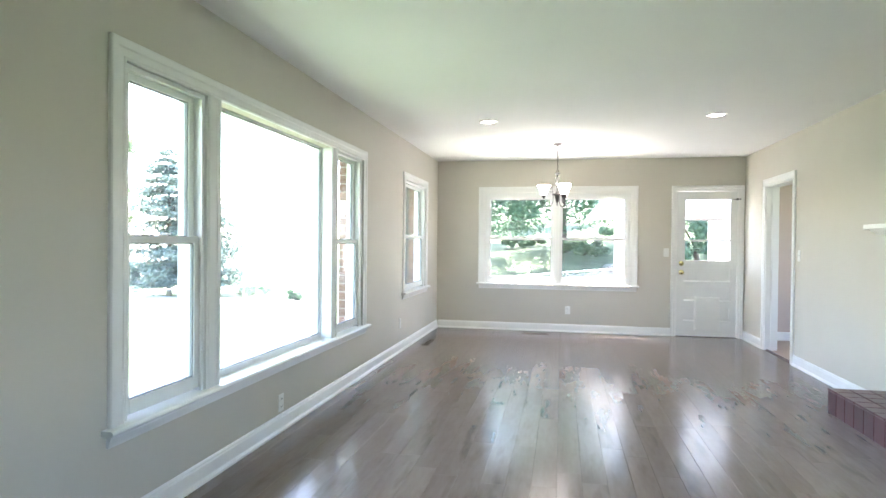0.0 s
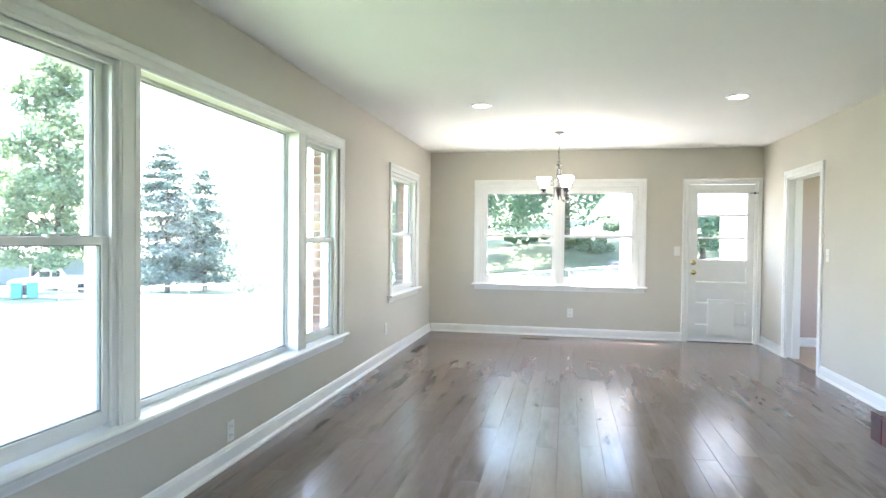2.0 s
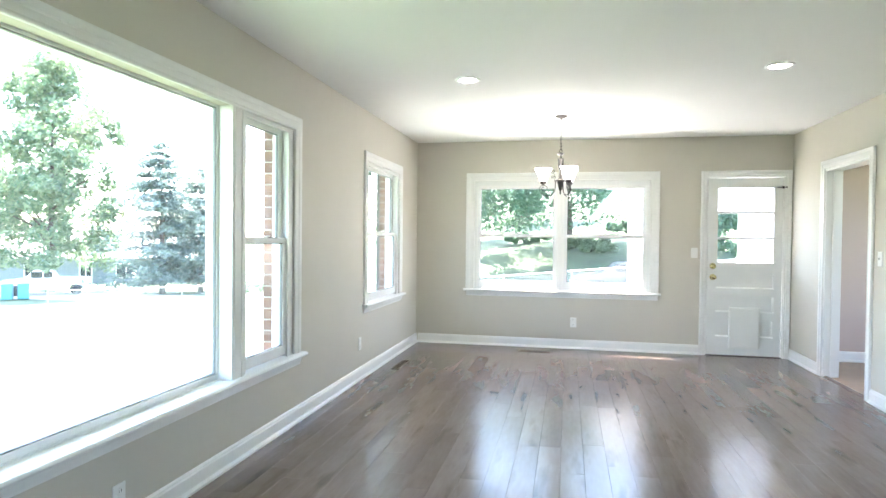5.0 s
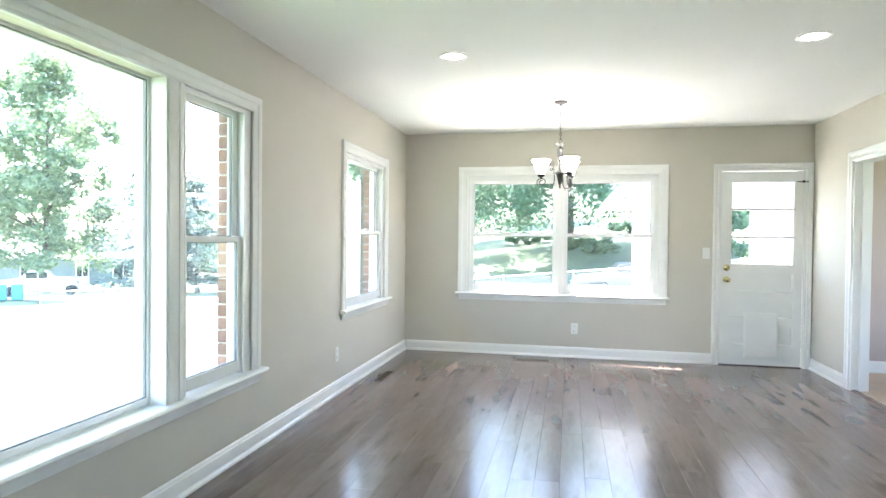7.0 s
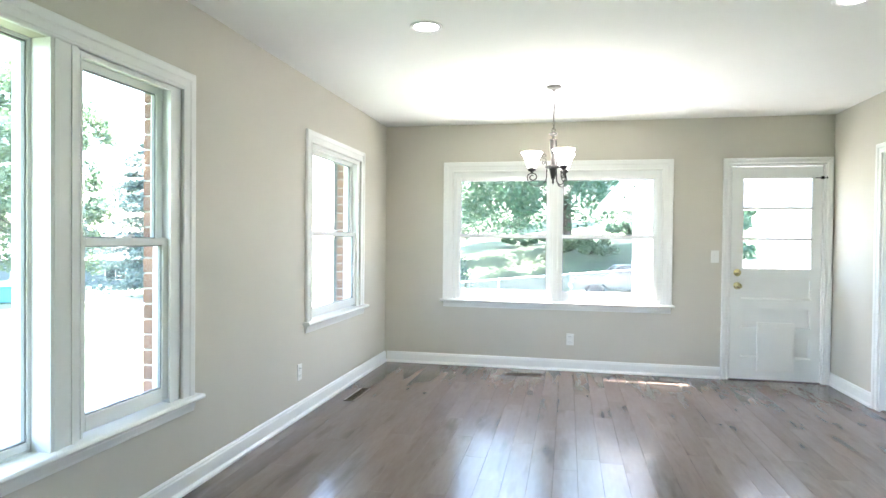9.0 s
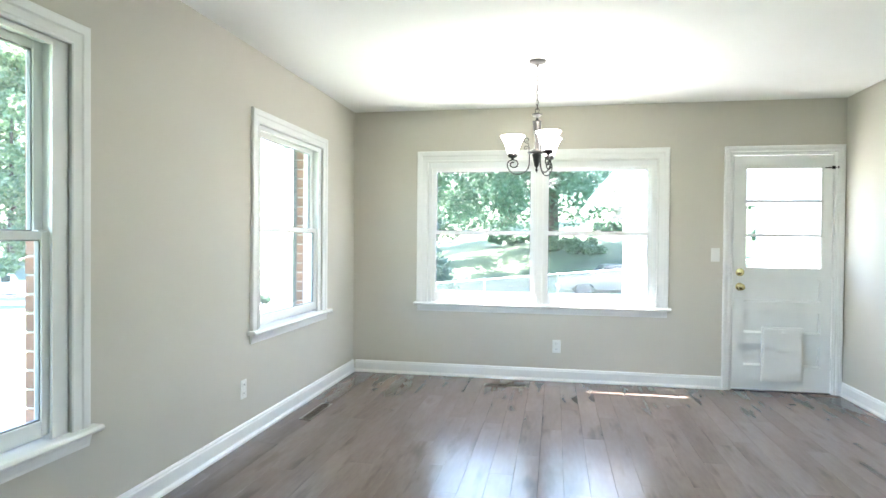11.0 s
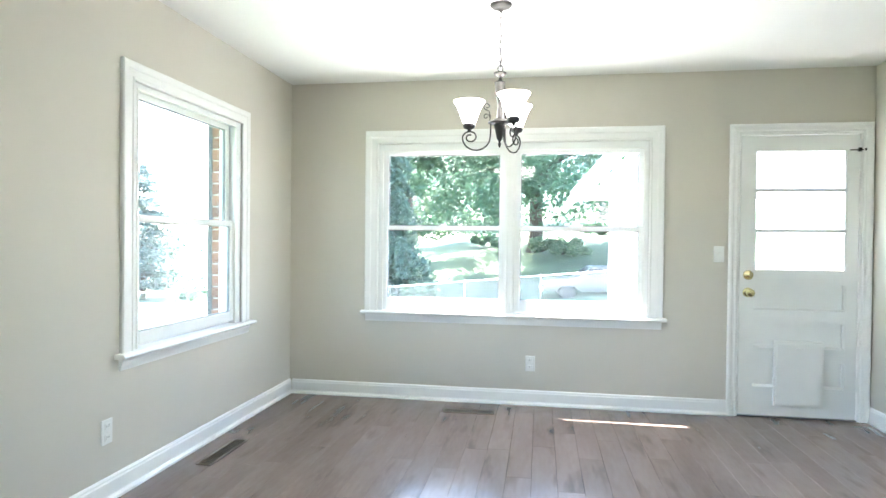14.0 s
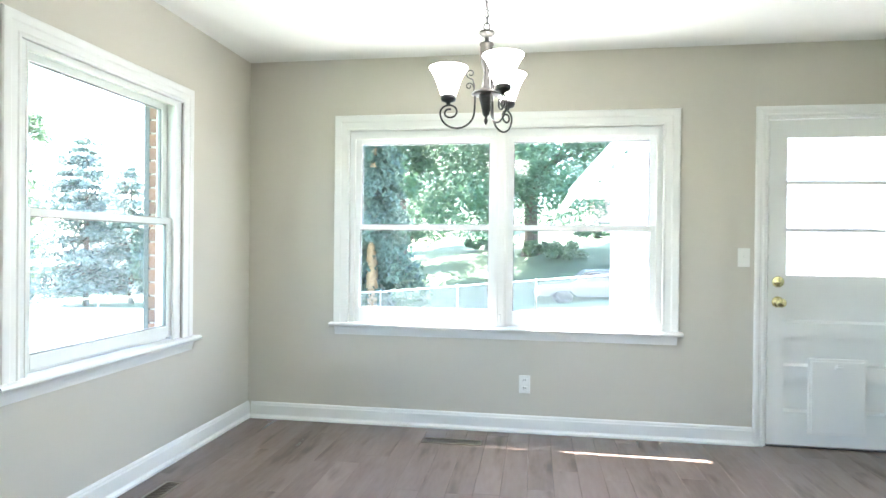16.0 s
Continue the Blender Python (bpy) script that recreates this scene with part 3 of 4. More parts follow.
def chain(z0, z1):
    bm = bmesh.new()
    n = 9
    step = (z1 - z0) / n
    for k in range(n):
        c = z0 + (k + 0.5) * step
        pts = []
        for i in range(17):
            a = 2 * math.pi * i / 16
            u, w = 0.0085 * math.cos(a), step * 0.62 * math.sin(a)
            pts.append((u, 0, c + w) if k % 2 else (0, u, c + w))
        tube(bm, pts, 0.0018, 6)
    tube(bm, [(0.004 * math.sin(i), 0.004 * math.cos(i * 1.3), z0 + (z1 - z0) * i / 14) for i in range(15)], 0.0018, 6)
    return bm


part("chain", chain(2.125, CZ - 0.035), M_PEWTER, ch)
part("loop", tube(bmesh.new(), [(0.013 * math.cos(2 * math.pi * i / 16), 0, 2.118 + 0.016 * math.sin(2 * math.pi * i / 16)) for i in range(17)], 0.0025), M_BLACK, ch)
part("column", lathe(bmesh.new(), [(0.0001, 2.104), (0.010, 2.103), (0.033, 2.096), (0.034, 2.091), (0.022, 2.080), (0.009, 2.076), (0.009, 2.058), (0.016, 2.052), (0.030, 2.048), (0.030, 2.042), (0.027, 2.038), (0.026, 1.985), (0.022, 1.960), (0.013, 1.935), (0.011, 1.925), (0.016, 1.900), (0.021, 1.862), (0.034, 1.852), (0.060, 1.842), (0.062, 1.836), (0.052, 1.832), (0.02, 1.830)], steps=32), M_PEWTER, ch, "brushed pewter turned column")
part("finial", lathe(bmesh.new(), [(0.030, 1.832), (0.031, 1.822), (0.024, 1.800), (0.014, 1.752), (0.006, 1.742), (0.005, 1.735), (0.009, 1.728), (0.006, 1.716), (0.0001, 1.706)], steps=24), M_BLACK, ch)


def scroll_arm():
    """S-shaped arm that leaves the plate, dips, and curls up under its cup."""
    pts = [(0.047, 0, 1.838), (0.047, 0, 1.805), (0.048, 0, 1.780)]
    pts += [(0.122 - 0.073 * math.cos(radians(15 * i)), 0, 1.765 - 0.068 * math.sin(radians(15 * i))) for i in range(13)]
    for i in range(1, 26):
        a, r = radians(19 * i), 0.041 * (1 - 0.026 * i)
        pts.append((0.154 + r * math.cos(a), 0, 1.765 + 0.85 * r * math.sin(a)))
    return tube(bmesh.new(), pts, 0.0042, 8)


def small_scroll():
    pts = []
    for i in range(19):
        a = radians(-60 + 22 * i)
        r = 0.019 * (1 - i / 26)
        pts.append((0.066 + r * math.cos(a), 0, 1.925 + r * math.sin(a)))
    pts = [(0.052, 0, 1.845), (0.050, 0, 1.875), (0.056, 0, 1.900)] + pts
    bm = tube(bmesh.new(), pts, 0.0028, 7)
    low = [(0.050, 0, 1.862), (0.056, 0, 1.878)]
    for i in range(15):
        a = radians(120 - 24 * i)
        r = 0.014 * (1 - i / 22)
        low.append((0.072 + r * math.cos(a), 0, 1.872 + r * math.sin(a)))
    return tube(bm, low, 0.0026, 7)


arm_mesh, scroll_mesh = mesh_of("arm", scroll_arm(), M_BLACK), mesh_of("scroll", small_scroll(), M_BLACK)
cup_mesh = mesh_of("cup", lathe(bmesh.new(), [(0.0001, 1.798), (0.008, 1.798), (0.010, 1.806), (0.028, 1.812), (0.033, 1.822), (0.032, 1.834), (0.026, 1.838), (0.0001, 1.838)], 0.160, 0, 0), M_BLACK)
shade_mesh = mesh_of("shade", lathe(bmesh.new(), [(0.024, 1.834), (0.031, 1.838), (0.037, 1.852), (0.046, 1.880), (0.058, 1.912), (0.071, 1.936), (0.081, 1.949), (0.082, 1.953), (0.078, 1.951), (0.068, 1.937), (0.055, 1.912), (0.043, 1.880), (0.034, 1.852)], 0.160, 0, 0, 36), M_SHADE)
for a in (180, 300, 60):
    arm = new("arm", arm_mesh)
    arm.parent, arm.matrix_basis = ch, pose(0, 0, 0, 0, 0, a)
    for nm, me in (("cup", cup_mesh), ("shade", shade_mesh), ("scroll", scroll_mesh)):
        o = new(nm, me)
        o.parent = arm
        if nm == "shade":
            tagged(o, "glowing frosted white glass bell shade")
    bulb = part("bulb", lathe(bmesh.new(), [(0.010, 1.838), (0.012, 1.856), (0.024, 1.885), (0.027, 1.902), (0.020, 1.922), (0.0001, 1.930)], 0.160, 0, 0, 16), M_CAN, arm)

# hearth and mantel shelf
HX, HY0, HY1, HZ = 2.015, 3.85, 6.04, 0.185
hearth = thing("hearth", pose(0, 0, 0), "raised hearth faced with maroon quarry tiles and pale grout", "hearth")
part("core", boxes((HX + 0.008, HY0 + 0.008, -0.005, RX, HY1 - 0.008, HZ - 0.010)), M_GROUT, hearth, "pale grout bed")
side = mesh_of("tile", boxes((0, -0.066, 0, 0.012, 0.066, HZ - 0.018), bevel=0.002), M_TILE)
n = 16
for i in range(n):
    y = HY0 + (HY1 - HY0) * (i + 0.5) / n
    o = new("tile", side)
    o.parent, o.location = hearth, (HX, y, 0.0)
topm = mesh_of("tile", boxes((0, -0.066, 0, 0.132, 0.066, 0.014), bevel=0.003), M_TILE)
for i in range(n):
    for k in range(3):
        o = new("tile", topm)
        o.parent, o.location = hearth, (HX - 0.004 + k * 0.1385, HY0 + (HY1 - HY0) * (i + 0.5) / n, HZ - 0.014)
for k in range(3):
    o = new("tile", side)
    o.parent, o.matrix_basis = hearth, pose(HX + 0.066 + k * 0.1385, HY1, 0, 0, 0, -90)
mantel = thing("mantel_shelf", EAST, "white painted wooden mantel shelf on the wall", "shelf")
part("board", boxes((-6.04, -0.20, 1.385, -3.85, 0.0, 1.42), bevel=0.004), M_TRIM, mantel)
part("moulding", run([(0.0, 1.385), (-0.17, 1.385), (-0.165, 1.372), (-0.14, 1.362), (-0.12, 1.345), (0.0, 1.345)], -6.01, -3.88), M_TRIM, mantel)

# ---- outside: house shell ----
BR0, BR1 = 0.153, 0.247
holes_w = [(W1[0] - 0.05, W1[1] + 0.05, W1[2] - 0.08, W1[3] + 0.06), (W2[0] - 0.073, W2[1] + 0.073, W2[2] - 0.08, W2[3] + 0.06)]
shell_w = structure("outer_wall_west", wall_mesh(SY - 0.4, BY + 0.24, -1.6, CZ + 0.2, BR0, BR1 - 0.006, holes_w), M_MORTAR, "red brick outer wall", "wall")
shell_w.matrix_world = WEST
holes_n = [(W3[0] - 0.06, W3[1] + 0.06, W3[2] - 0.08, W3[3] + 0.06), (D1[0] - 0.04, D1[1] + 0.04, -0.05, D1[3] + 0.05)]
shell_n = structure("outer_wall_north", wall_mesh(LX - 0.165, 5.3, -1.6, CZ + 0.2, BR0, BR1, holes_n), M_BRICK, "red brick outer wall", "wall")
shell_n.matrix_world = NORTH
# exterior window frames
for nm, m, (a, b, c, d) in (("exterior_frame_1", WEST, W1), ("exterior_frame_2", WEST, W2), ("exterior_frame_3", NORTH, W3)):
    e = 0.064 if m is WEST and a > 7 else (0.042 if m is WEST else 0.058)
    structure(nm, boxes((a - e, 0.1505, c - 0.07, a - 0.002, 0.157, d + e), (b + 0.002, 0.1505, c - 0.07, b + e, 0.157, d + e), (a - 0.002, 0.1505, d + 0.002, b + 0.002, 0.157, d + e), (a - e, 0.1505, c - 0.075, b + e, 0.30, c - 0.004)), M_VINYL, "white outside window frame and sill", "window frame").matrix_world = m
# unseen; set and skewed to trim the sun strip on the floor
structure("eave", boxes((-3.2, -0.405, 2.50, 6.0, 0.0, 2.62)), M_WHITEOUT, "white painted soffit and fascia", "eave").matrix_world = pose(-0.07, 10.405, 0, 0, 0, -1.72)
# the low west overhang is added out of view to dim the east wall
structure("roof", boxes((-3.25, SY - 0.6, 2.62, 3.0, 5.6, 2.80), (-3.25, 5.6, 2.62, 6.2, BY + 0.3, 2.80), (-3.25, SY - 0.6, 2.50, -2.07, BY + 0.3, 2.62)), M_ROOF, "low shingled roof, unseen, its west overhang added to cut skylight", "roof")
shutter = thing("shutter", WEST, "dark louvred shutter on the brick wall beside the window", "shutter")
s0 = W2[1] + 0.068
part("shutter_frame", boxes((s0, BR1, 0.60, s0 + 0.05, BR1 + 0.035, 2.06), (s0 + 0.30, BR1, 0.60, s0 + 0.35, BR1 + 0.035, 2.06), (s0 + 0.05, BR1, 0.60, s0 + 0.30, BR1 + 0.035, 0.68), (s0 + 0.05, BR1, 1.98, s0 + 0.30, BR1 + 0.035, 2.06), bevel=0.003), M_SHUT, shutter)
for i in range(26):
    z = 0.70 + i * 0.049
    part("slat", boxes((s0 + 0.05, BR1 + 0.004, z, s0 + 0.30, BR1 + 0.028, z + 0.03)), M_SHUT, shutter)

# ---- outside: ground ----


def smooth(a, b, v):
    t = min(1, max(0, (v - a) / (b - a)))
    return t * t * (3 - 2 * t)


def ground_z(x, y):
    dx, dy = max(0, LX - x, x - 5), max(0, y - BY, SY - y)
    house = math.hypot(dx, dy)
    back = -0.55 + (max(-1.6, min(-0.2, -1.02 + 0.09 * x)) + 0.55) * smooth(1, 14, house)
    back += 0.25 * max(0, min(y, 39) - 31) + 0.09 * max(0, min(y, 95) - 39)
    front = -0.55 - 2.55 * (1 - math.exp(-house / 16))
    k = smooth(-14, -7, x)
    return front + (back - front) * k


def sheet(xs, ys, lift, mat, name):
    bm = bmesh.new()
    rows = [[bm.verts.new((x, y, ground_z(x, y) + lift)) for x in xs] for y in ys]
    for a, b in zip(rows, rows[1:]):
        for i in range(len(xs) - 1):
            f = bm.faces.new((a[i], a[i + 1], b[i + 1], b[i]))
            f.smooth = True
    return bm


axis = sorted({round(s * (k * 1.5 if k <= 40 else 60 * 1.22 ** (k - 40)), 2) for k in range(0, 61) for s in (-1, 1)})
structure("ground", sheet(axis, [v + 10 for v in axis], 0.0, M_GRASS, "ground"), M_GRASS, "sunlit lawn with bare pale patches, rising behind the house", "ground")
structure("driveway", sheet([-4.6 + 0.5 * i for i in range(40)], [10.0 + 0.5 * i for i in range(29)], 0.05, M_CONCRETE, "driveway"), M_CONCRETE, "bright sunlit concrete driveway behind the house", "driveway")
structure("front_walk", sheet([-60 + 1.0 * i for i in range(48)], [34.5 + 1.0 * i for i in range(6)], 0.04, M_CONCRETE, "road"), M_CONCRETE, "pale paved street beyond the lawn", "road")

# ---- outside: fences ----


def chain_fence(pts, name, label):
    ob = thing(name, pose(0, 0, 0), label, "fence")
    H = 1.12
    line = [Vector((x, y, ground_z(x, y))) for x, y in pts]
    for a, b in zip(line, line[1:]):
        n = max(1, round((b - a).length / 3.0))
        for i in range(n + 1):
            p = a.lerp(b, i / n)
            p.z = ground_z(p.x, p.y)
            part("post", lathe(bmesh.new(), [(0.03, -0.1), (0.03, H + 0.02), (0.036, H + 0.03), (0.02, H + 0.06), (0.0001, H + 0.07)], p.x, p.y, p.z, 10), M_STEEL, ob)
        for i in range(n):
            p, q = a.lerp(b, i / n), a.lerp(b, (i + 1) / n)
            p.z, q.z = ground_z(p.x, p.y), ground_z(q.x, q.y)
            up = Vector((0, 0, 1))
            part("rail", tube(bmesh.new(), [p + up * H, q + up * H], 0.022, 8), M_STEEL, ob)
            bm = bmesh.new()
            L, cell = (q - p).length, 0.12
            way = (q - p) / L
            k = -H
            while k < L:
                for s in (1, -1):
                    s0, s1 = max(0, k), min(L, k + H)
                    z0, z1 = (s0 - k, s1 - k) if s == 1 else (H - (s0 - k), H - (s1 - k))
                    if s1 - s0 > 0.02:
                        A, B = p + way * s0 + up * (z0 + 0.03), p + way * s1 + up * (z1 + 0.03)
                        side = way.cross(up) * 0.004 * s
                        w = (B - A).normalized().cross(way.cross(up)) * 0.0024
                        vs = [bm.verts.new(c) for c in (A - w + side, B - w + side, B + w + side, A + w + side)]
                        bm.faces.new(vs)
                k += cell
            tagged(part("wire_mesh", bm, M_WIRE, ob), kind="stuff")
    return ob


chain_fence([(-8.2, 24.9), (-4.85, 25.1), (0.2, 25.5), (2.9, 25.65), (9.0, 26.1)], "chain_link_fence", "galvanised chain-link fence along the driveway")
chain_fence([(-26.0, 28.6), (-23.2, 30.3), (-17.5, 38.0)], "chain_link_fence", "galvanised chain-link fence across the front lawn")

# ---- outside: trees ----


def leaves(bm, centre, radius, count, size, squash=0.8, droop=0.0):
    for _ in range(count):
        v = Vector((random.gauss(0, 1), random.gauss(0, 1), random.gauss(0, 1))).normalized() * radius * random.random() ** 0.45
        v.z *= squash
        p = Vector(centre) + v
        a = Vector((random.gauss(0, 1), random.gauss(0, 1), random.gauss(0, 0.6) - droop)).normalized()
        b = a.orthogonal().normalized()
        s = size * random.uniform(0.6, 1.4)
        q = [p - a * s, p + b * s * 0.45, p + a * s, p - b * s * 0.45]
        bm.faces.new([bm.verts.new(c) for c in q])


def broad_tree(x, y, trunk, clear, height, spread, clumps, per, size, mat, label, seed, bark=None, lean=(0.0, 0.0), open_side=None):
    random.seed(seed)
    z = ground_z(x, y)
    ob = thing("tree", pose(x, y, z), label, "tree")
    bm = tube(bmesh.new(), [(0, 0, -0.2), (0.02, 0, 0.3), (0.05, 0.03, clear * 0.6), (0, 0.05, clear), (0.1, 0, height * 0.5), (0.0, 0.1, height * 0.85)], [trunk * 1.5, trunk * 1.1, trunk * 0.9, trunk * 0.95, trunk * 0.55, trunk * 0.1], 12)
    tops = []
    for i in range(11):
        a, e = i * 2.4 + random.uniform(-0.3, 0.3), random.uniform(0.25, 1.0)
        z0 = clear + (height * 0.45 - clear * 0.5) * random.random()
        r = spread * random.uniform(0.55, 0.9)
        tip = (r * math.cos(a) + lean[0], r * math.sin(a) + lean[1], z0 + r * e)
        mid = (0.45 * tip[0], 0.45 * tip[1], z0 + 0.5 * r * e + 0.25)
        tube(bm, [(0, 0, z0 - 0.2), mid, tip], [trunk * 0.42, trunk * 0.25, trunk * 0.06], 7)
        tops.append(tip)
    part("trunk", bm, bark or M_BARK, ob)
    bm = bmesh.new()
    for i in range(clumps):
        if i < len(tops):
            c = tops[i]
        else:
            a, r = random.uniform(0, 2 * math.pi), spread * random.random() ** 0.5
            h = clear * 0.9 + (height - clear * 0.9) * random.random()
            k = 1 - max(0, (h - height * 0.55) / (height * 0.5)) ** 1.5
            c = (r * k * math.cos(a) + lean[0], r * k * math.sin(a) + lean[1], h)
        size_of = spread * random.uniform(0.14, 0.27)
        # the crown is pruned back on the side of the neighbouring house
        if open_side and c[0] + 0.6 * size_of > open_side[0] + open_side[1] * c[2]:
            continue
        leaves(bm, c, size_of, per, size)
    part("crown", bm, mat, ob)
    return ob


def spruce(x, y, height, radius, label, seed, bark=M_BARK, start=0.06, tiers=26, droop=0.25, size=0.13, trunk=0.2, needles=24, mat=M_NEEDLE, taper=0.8):
    random.seed(seed)
    z = ground_z(x, y)
    ob = thing("conifer_tree", pose(x, y, z), label, "tree")
    part("trunk", tube(bmesh.new(), [(0, 0, -0.2), (0, 0, height * 0.4), (0, 0, height * 0.97)], [trunk, trunk * 0.7, 0.02], 10), bark, ob)
    bm = bmesh.new()
    wood = bmesh.new()
    for t in range(tiers):
        f = t / (tiers - 1)
        h = height * (start + (0.97 - start) * min(1, max(0, f + random.uniform(-0.6, 0.6) / tiers)))
        r = radius * (1 - f) ** taper * random.uniform(0.8, 1.1) + 0.12
        for k in range(9 if f < 0.8 else 5):
            a = random.uniform(0, 2 * math.pi)
            if h < 3.4 and needles > 24 and abs(a - 5.0) < 0.75:
                continue
            rr = r * random.uniform(0.5, 1.15)
            tip = Vector((rr * math.cos(a), rr * math.sin(a), h - droop * rr))
            tube(wood, [(0, 0, h), tuple(tip * 0.5 + Vector((0, 0, h * 0.5 + 0.05))), tuple(tip)], [0.03, 0.02, 0.006], 5)
            for s in range(5):
                g = (s + 1) / 5
                c = Vector((0, 0, h)).lerp(tip, g)
                leaves(bm, c, 0.12 + 0.12 * rr, needles, size * 0.75, 0.7, droop)
    part("branches", wood, M_BARK, ob)
    part("needles", bm, mat, ob)
    return ob


def bush(x, y, r, h, mat, label, seed, size=0.12, n=900, z=None):
    random.seed(seed)
    ob = thing("bush", pose(x, y, ground_z(x, y)), label, "bush")
    bm = bmesh.new()
    for i in range(14):
        a, q = random.uniform(0, 6.28), r * random.random() ** 0.5 * 0.8
        leaves(bm, (q * math.cos(a), q * math.sin(a), h * random.uniform(0.2, 0.75)), min(r, h) * 0.4, n // 14, size)
    part("foliage", bm, mat, ob)
    bm = bmesh.new()
    for i in range(6):
        a = i * 1.05
        tube(bm, [(0, 0, -0.05), (0.3 * r * math.cos(a), 0.3 * r * math.sin(a), h * 0.4), (0.6 * r * math.cos(a), 0.6 * r * math.sin(a), h * 0.7)], [0.02, 0.014, 0.005], 5)
    part("stems", bm, M_BARK, ob)


broad_tree(-0.1, 38.3, 0.40, 2.0, 10.5, 7.4, 165, 430, 0.115, M_LEAF, "large shade maple with a thick forked trunk", 11, lean=(0.2, -1.5), open_side=(2.2, 0.8))
broad_tree(-4.4, 62.0, 0.75, 3.2, 10.5, 7.5, 60, 330, 0.17, M_LEAF, "large shade maple further up the lawn", 12)
broad_tree(-14.5, 70.0, 0.6, 3.0, 11.0, 8.5, 50, 200, 0.27, M_LEAF, "broad tree at the far edge of the lawn", 13)
broad_tree(-9.0, 46.0, 0.5, 3.4, 10.0, 5.5, 38, 340, 0.14, M_LEAFB, "tall leafy tree beside the drooping spruce", 14)
# added mostly out of view, to cast shade behind the fence
broad_tree(-8.6, 34.2, 0.4, 6.0, 16.0, 5.0, 70, 300, 0.16, M_LEAF, "tall added tree, mostly out of view, that shades the lawn", 28)
broad_tree(6.7, 33.5, 0.15, 0.5, 4.0, 2.6, 40, 260, 0.11, M_LEAF, "small leafy tree behind the fence", 19)
spruce(-6.3, 29.3, 13.0, 2.2, "tall drooping spruce behind the fence with a pale trunk", 15, M_PALEBARK, 0.03, 44, 1.0, 0.13, 0.26, 36)
bush(-4.4, 28.3, 0.9, 1.1, M_LEAFB, "low leafy bush behind the fence", 16)
bush(1.2, 37.0, 1.8, 0.9, M_LEAFB, "low pale shrub at the foot of the maple", 17, 0.09, 3000)
bush(4.0, 44.0, 2.6, 0.8, M_LEAF, "low dark hedge on the lawn", 18, 0.1, 3000)
bush(-2.6, 42.0, 2.2, 0.7, M_LEAF, "low dark shrub on the lawn", 20, 0.1, 2500)
spruce(-28.4, 40.7, 11.0, 4.4, "bushy blue-green conifer by the street", 21, M_BARK, 0.09, 30, 0.1, 0.17, 0.22, 16, M_SUNNEEDLE, 0.55)
spruce(-26.6, 42.6, 9.3, 3.9, "smaller bushy conifer by the street", 22, M_BARK, 0.09, 26, 0.1, 0.17, 0.2, 14, M_SUNNEEDLE, 0.55)
broad_tree(-37.0, 39.9, 0.26, 2.2, 17.0, 5.2, 165, 210, 0.17, M_LEAFB, "tall leafy tree on the front lawn", 23)
bush(-22.5, 42.5, 2.0, 0.8, M_LEAF, "low bush beside the conifers", 26)
bush(-17.2, 38.0, 0.5, 0.9, M_LEAF, "small round bush far across the lawn", 27)

# ---- outside: vehicles ----


def pickup(m, paint, label):
    ob = thing("pickup_truck", m, label, "truck")
    prof = [(0.0, 0.45), (0.0, 0.80), (0.10, 1.02), (1.35, 1.12), (1.95, 1.72), (2.15, 1.76), (3.05, 1.74), (3.35, 1.18), (5.35, 1.16), (5.40, 0.50), (4.9, 0.42), (4.75, 0.72), (4.05, 0.72), (3.9, 0.42), (1.5, 0.42), (1.35, 0.72), (0.65, 0.72), (0.5, 0.42)]
    bm = bmesh.new()
    sides = [[bm.verts.new((x, y, z)) for x, z in prof] for y in (-0.92, 0.92)]
    n = len(prof)
    for i in range(n):
        bm.faces.new((sides[0][i], sides[0][(i + 1) % n], sides[1][(i + 1) % n], sides[1][i]))
    bm.faces.new(sides[0]), bm.faces.new(sides[1])
    bmesh.ops.bevel(bm, geom=list(bm.edges), offset=0.035, segments=2, affect="EDGES", clamp_overlap=True)
    part("body", bm, paint, ob)
    for y in (-0.925, 0.905):
        part("side_window", boxes((1.80, y, 1.20, 2.45, y + 0.02, 1.62), (2.52, y, 1.20, 3.02, y + 0.02, 1.62), bevel=0.006), M_CARGLASS, ob)
        part("headlight", boxes((-0.01, y * 0.85 - 0.12, 0.78, 0.06, y * 0.85 + 0.12, 0.94), bevel=0.01), M_STEEL, ob)
    part("bumper", boxes((-0.09, -0.9, 0.42, 0.02, 0.9, 0.60), bevel=0.02), M_STEEL, ob)
    part("bumper", boxes((5.38, -0.9, 0.42, 5.50, 0.9, 0.60), bevel=0.02), M_STEEL, ob)
    for x in (1.0, 4.4):
        for y in (-0.82, 0.82):
            w = part("wheel", lathe(bmesh.new(), [(0.21, -0.10), (0.34, -0.11), (0.37, -0.06), (0.37, 0.06), (0.34, 0.11), (0.21, 0.10)], x, y, 0.37, 24, "Y"), M_TYRE, ob, "black tyre")
            part("rim", lathe(bmesh.new(), [(0.0001, -0.09), (0.06, -0.09), (0.20, -0.06), (0.215, -0.105), (0.215, 0.105), (0.20, 0.06), (0.06, 0.09), (0.0001, 0.09)], x, y, 0.37, 20, "Y"), M_STEEL, w, "bright metal rim")
    return ob


pickup(pose(0.25, 29.8, ground_z(1.8, 29.8) - 0.12, 0, 0, 3) @ Matrix.Diagonal((0.95, 0.95, 0.74, 1)), M_CARSILVER, "silver pickup truck parked behind the fence")
pickup(pose(-37.4, 36.2, ground_z(-35.5, 38) + 0.03, 0, 0, 42), M_CARWHITE, "white pickup truck parked on the street")

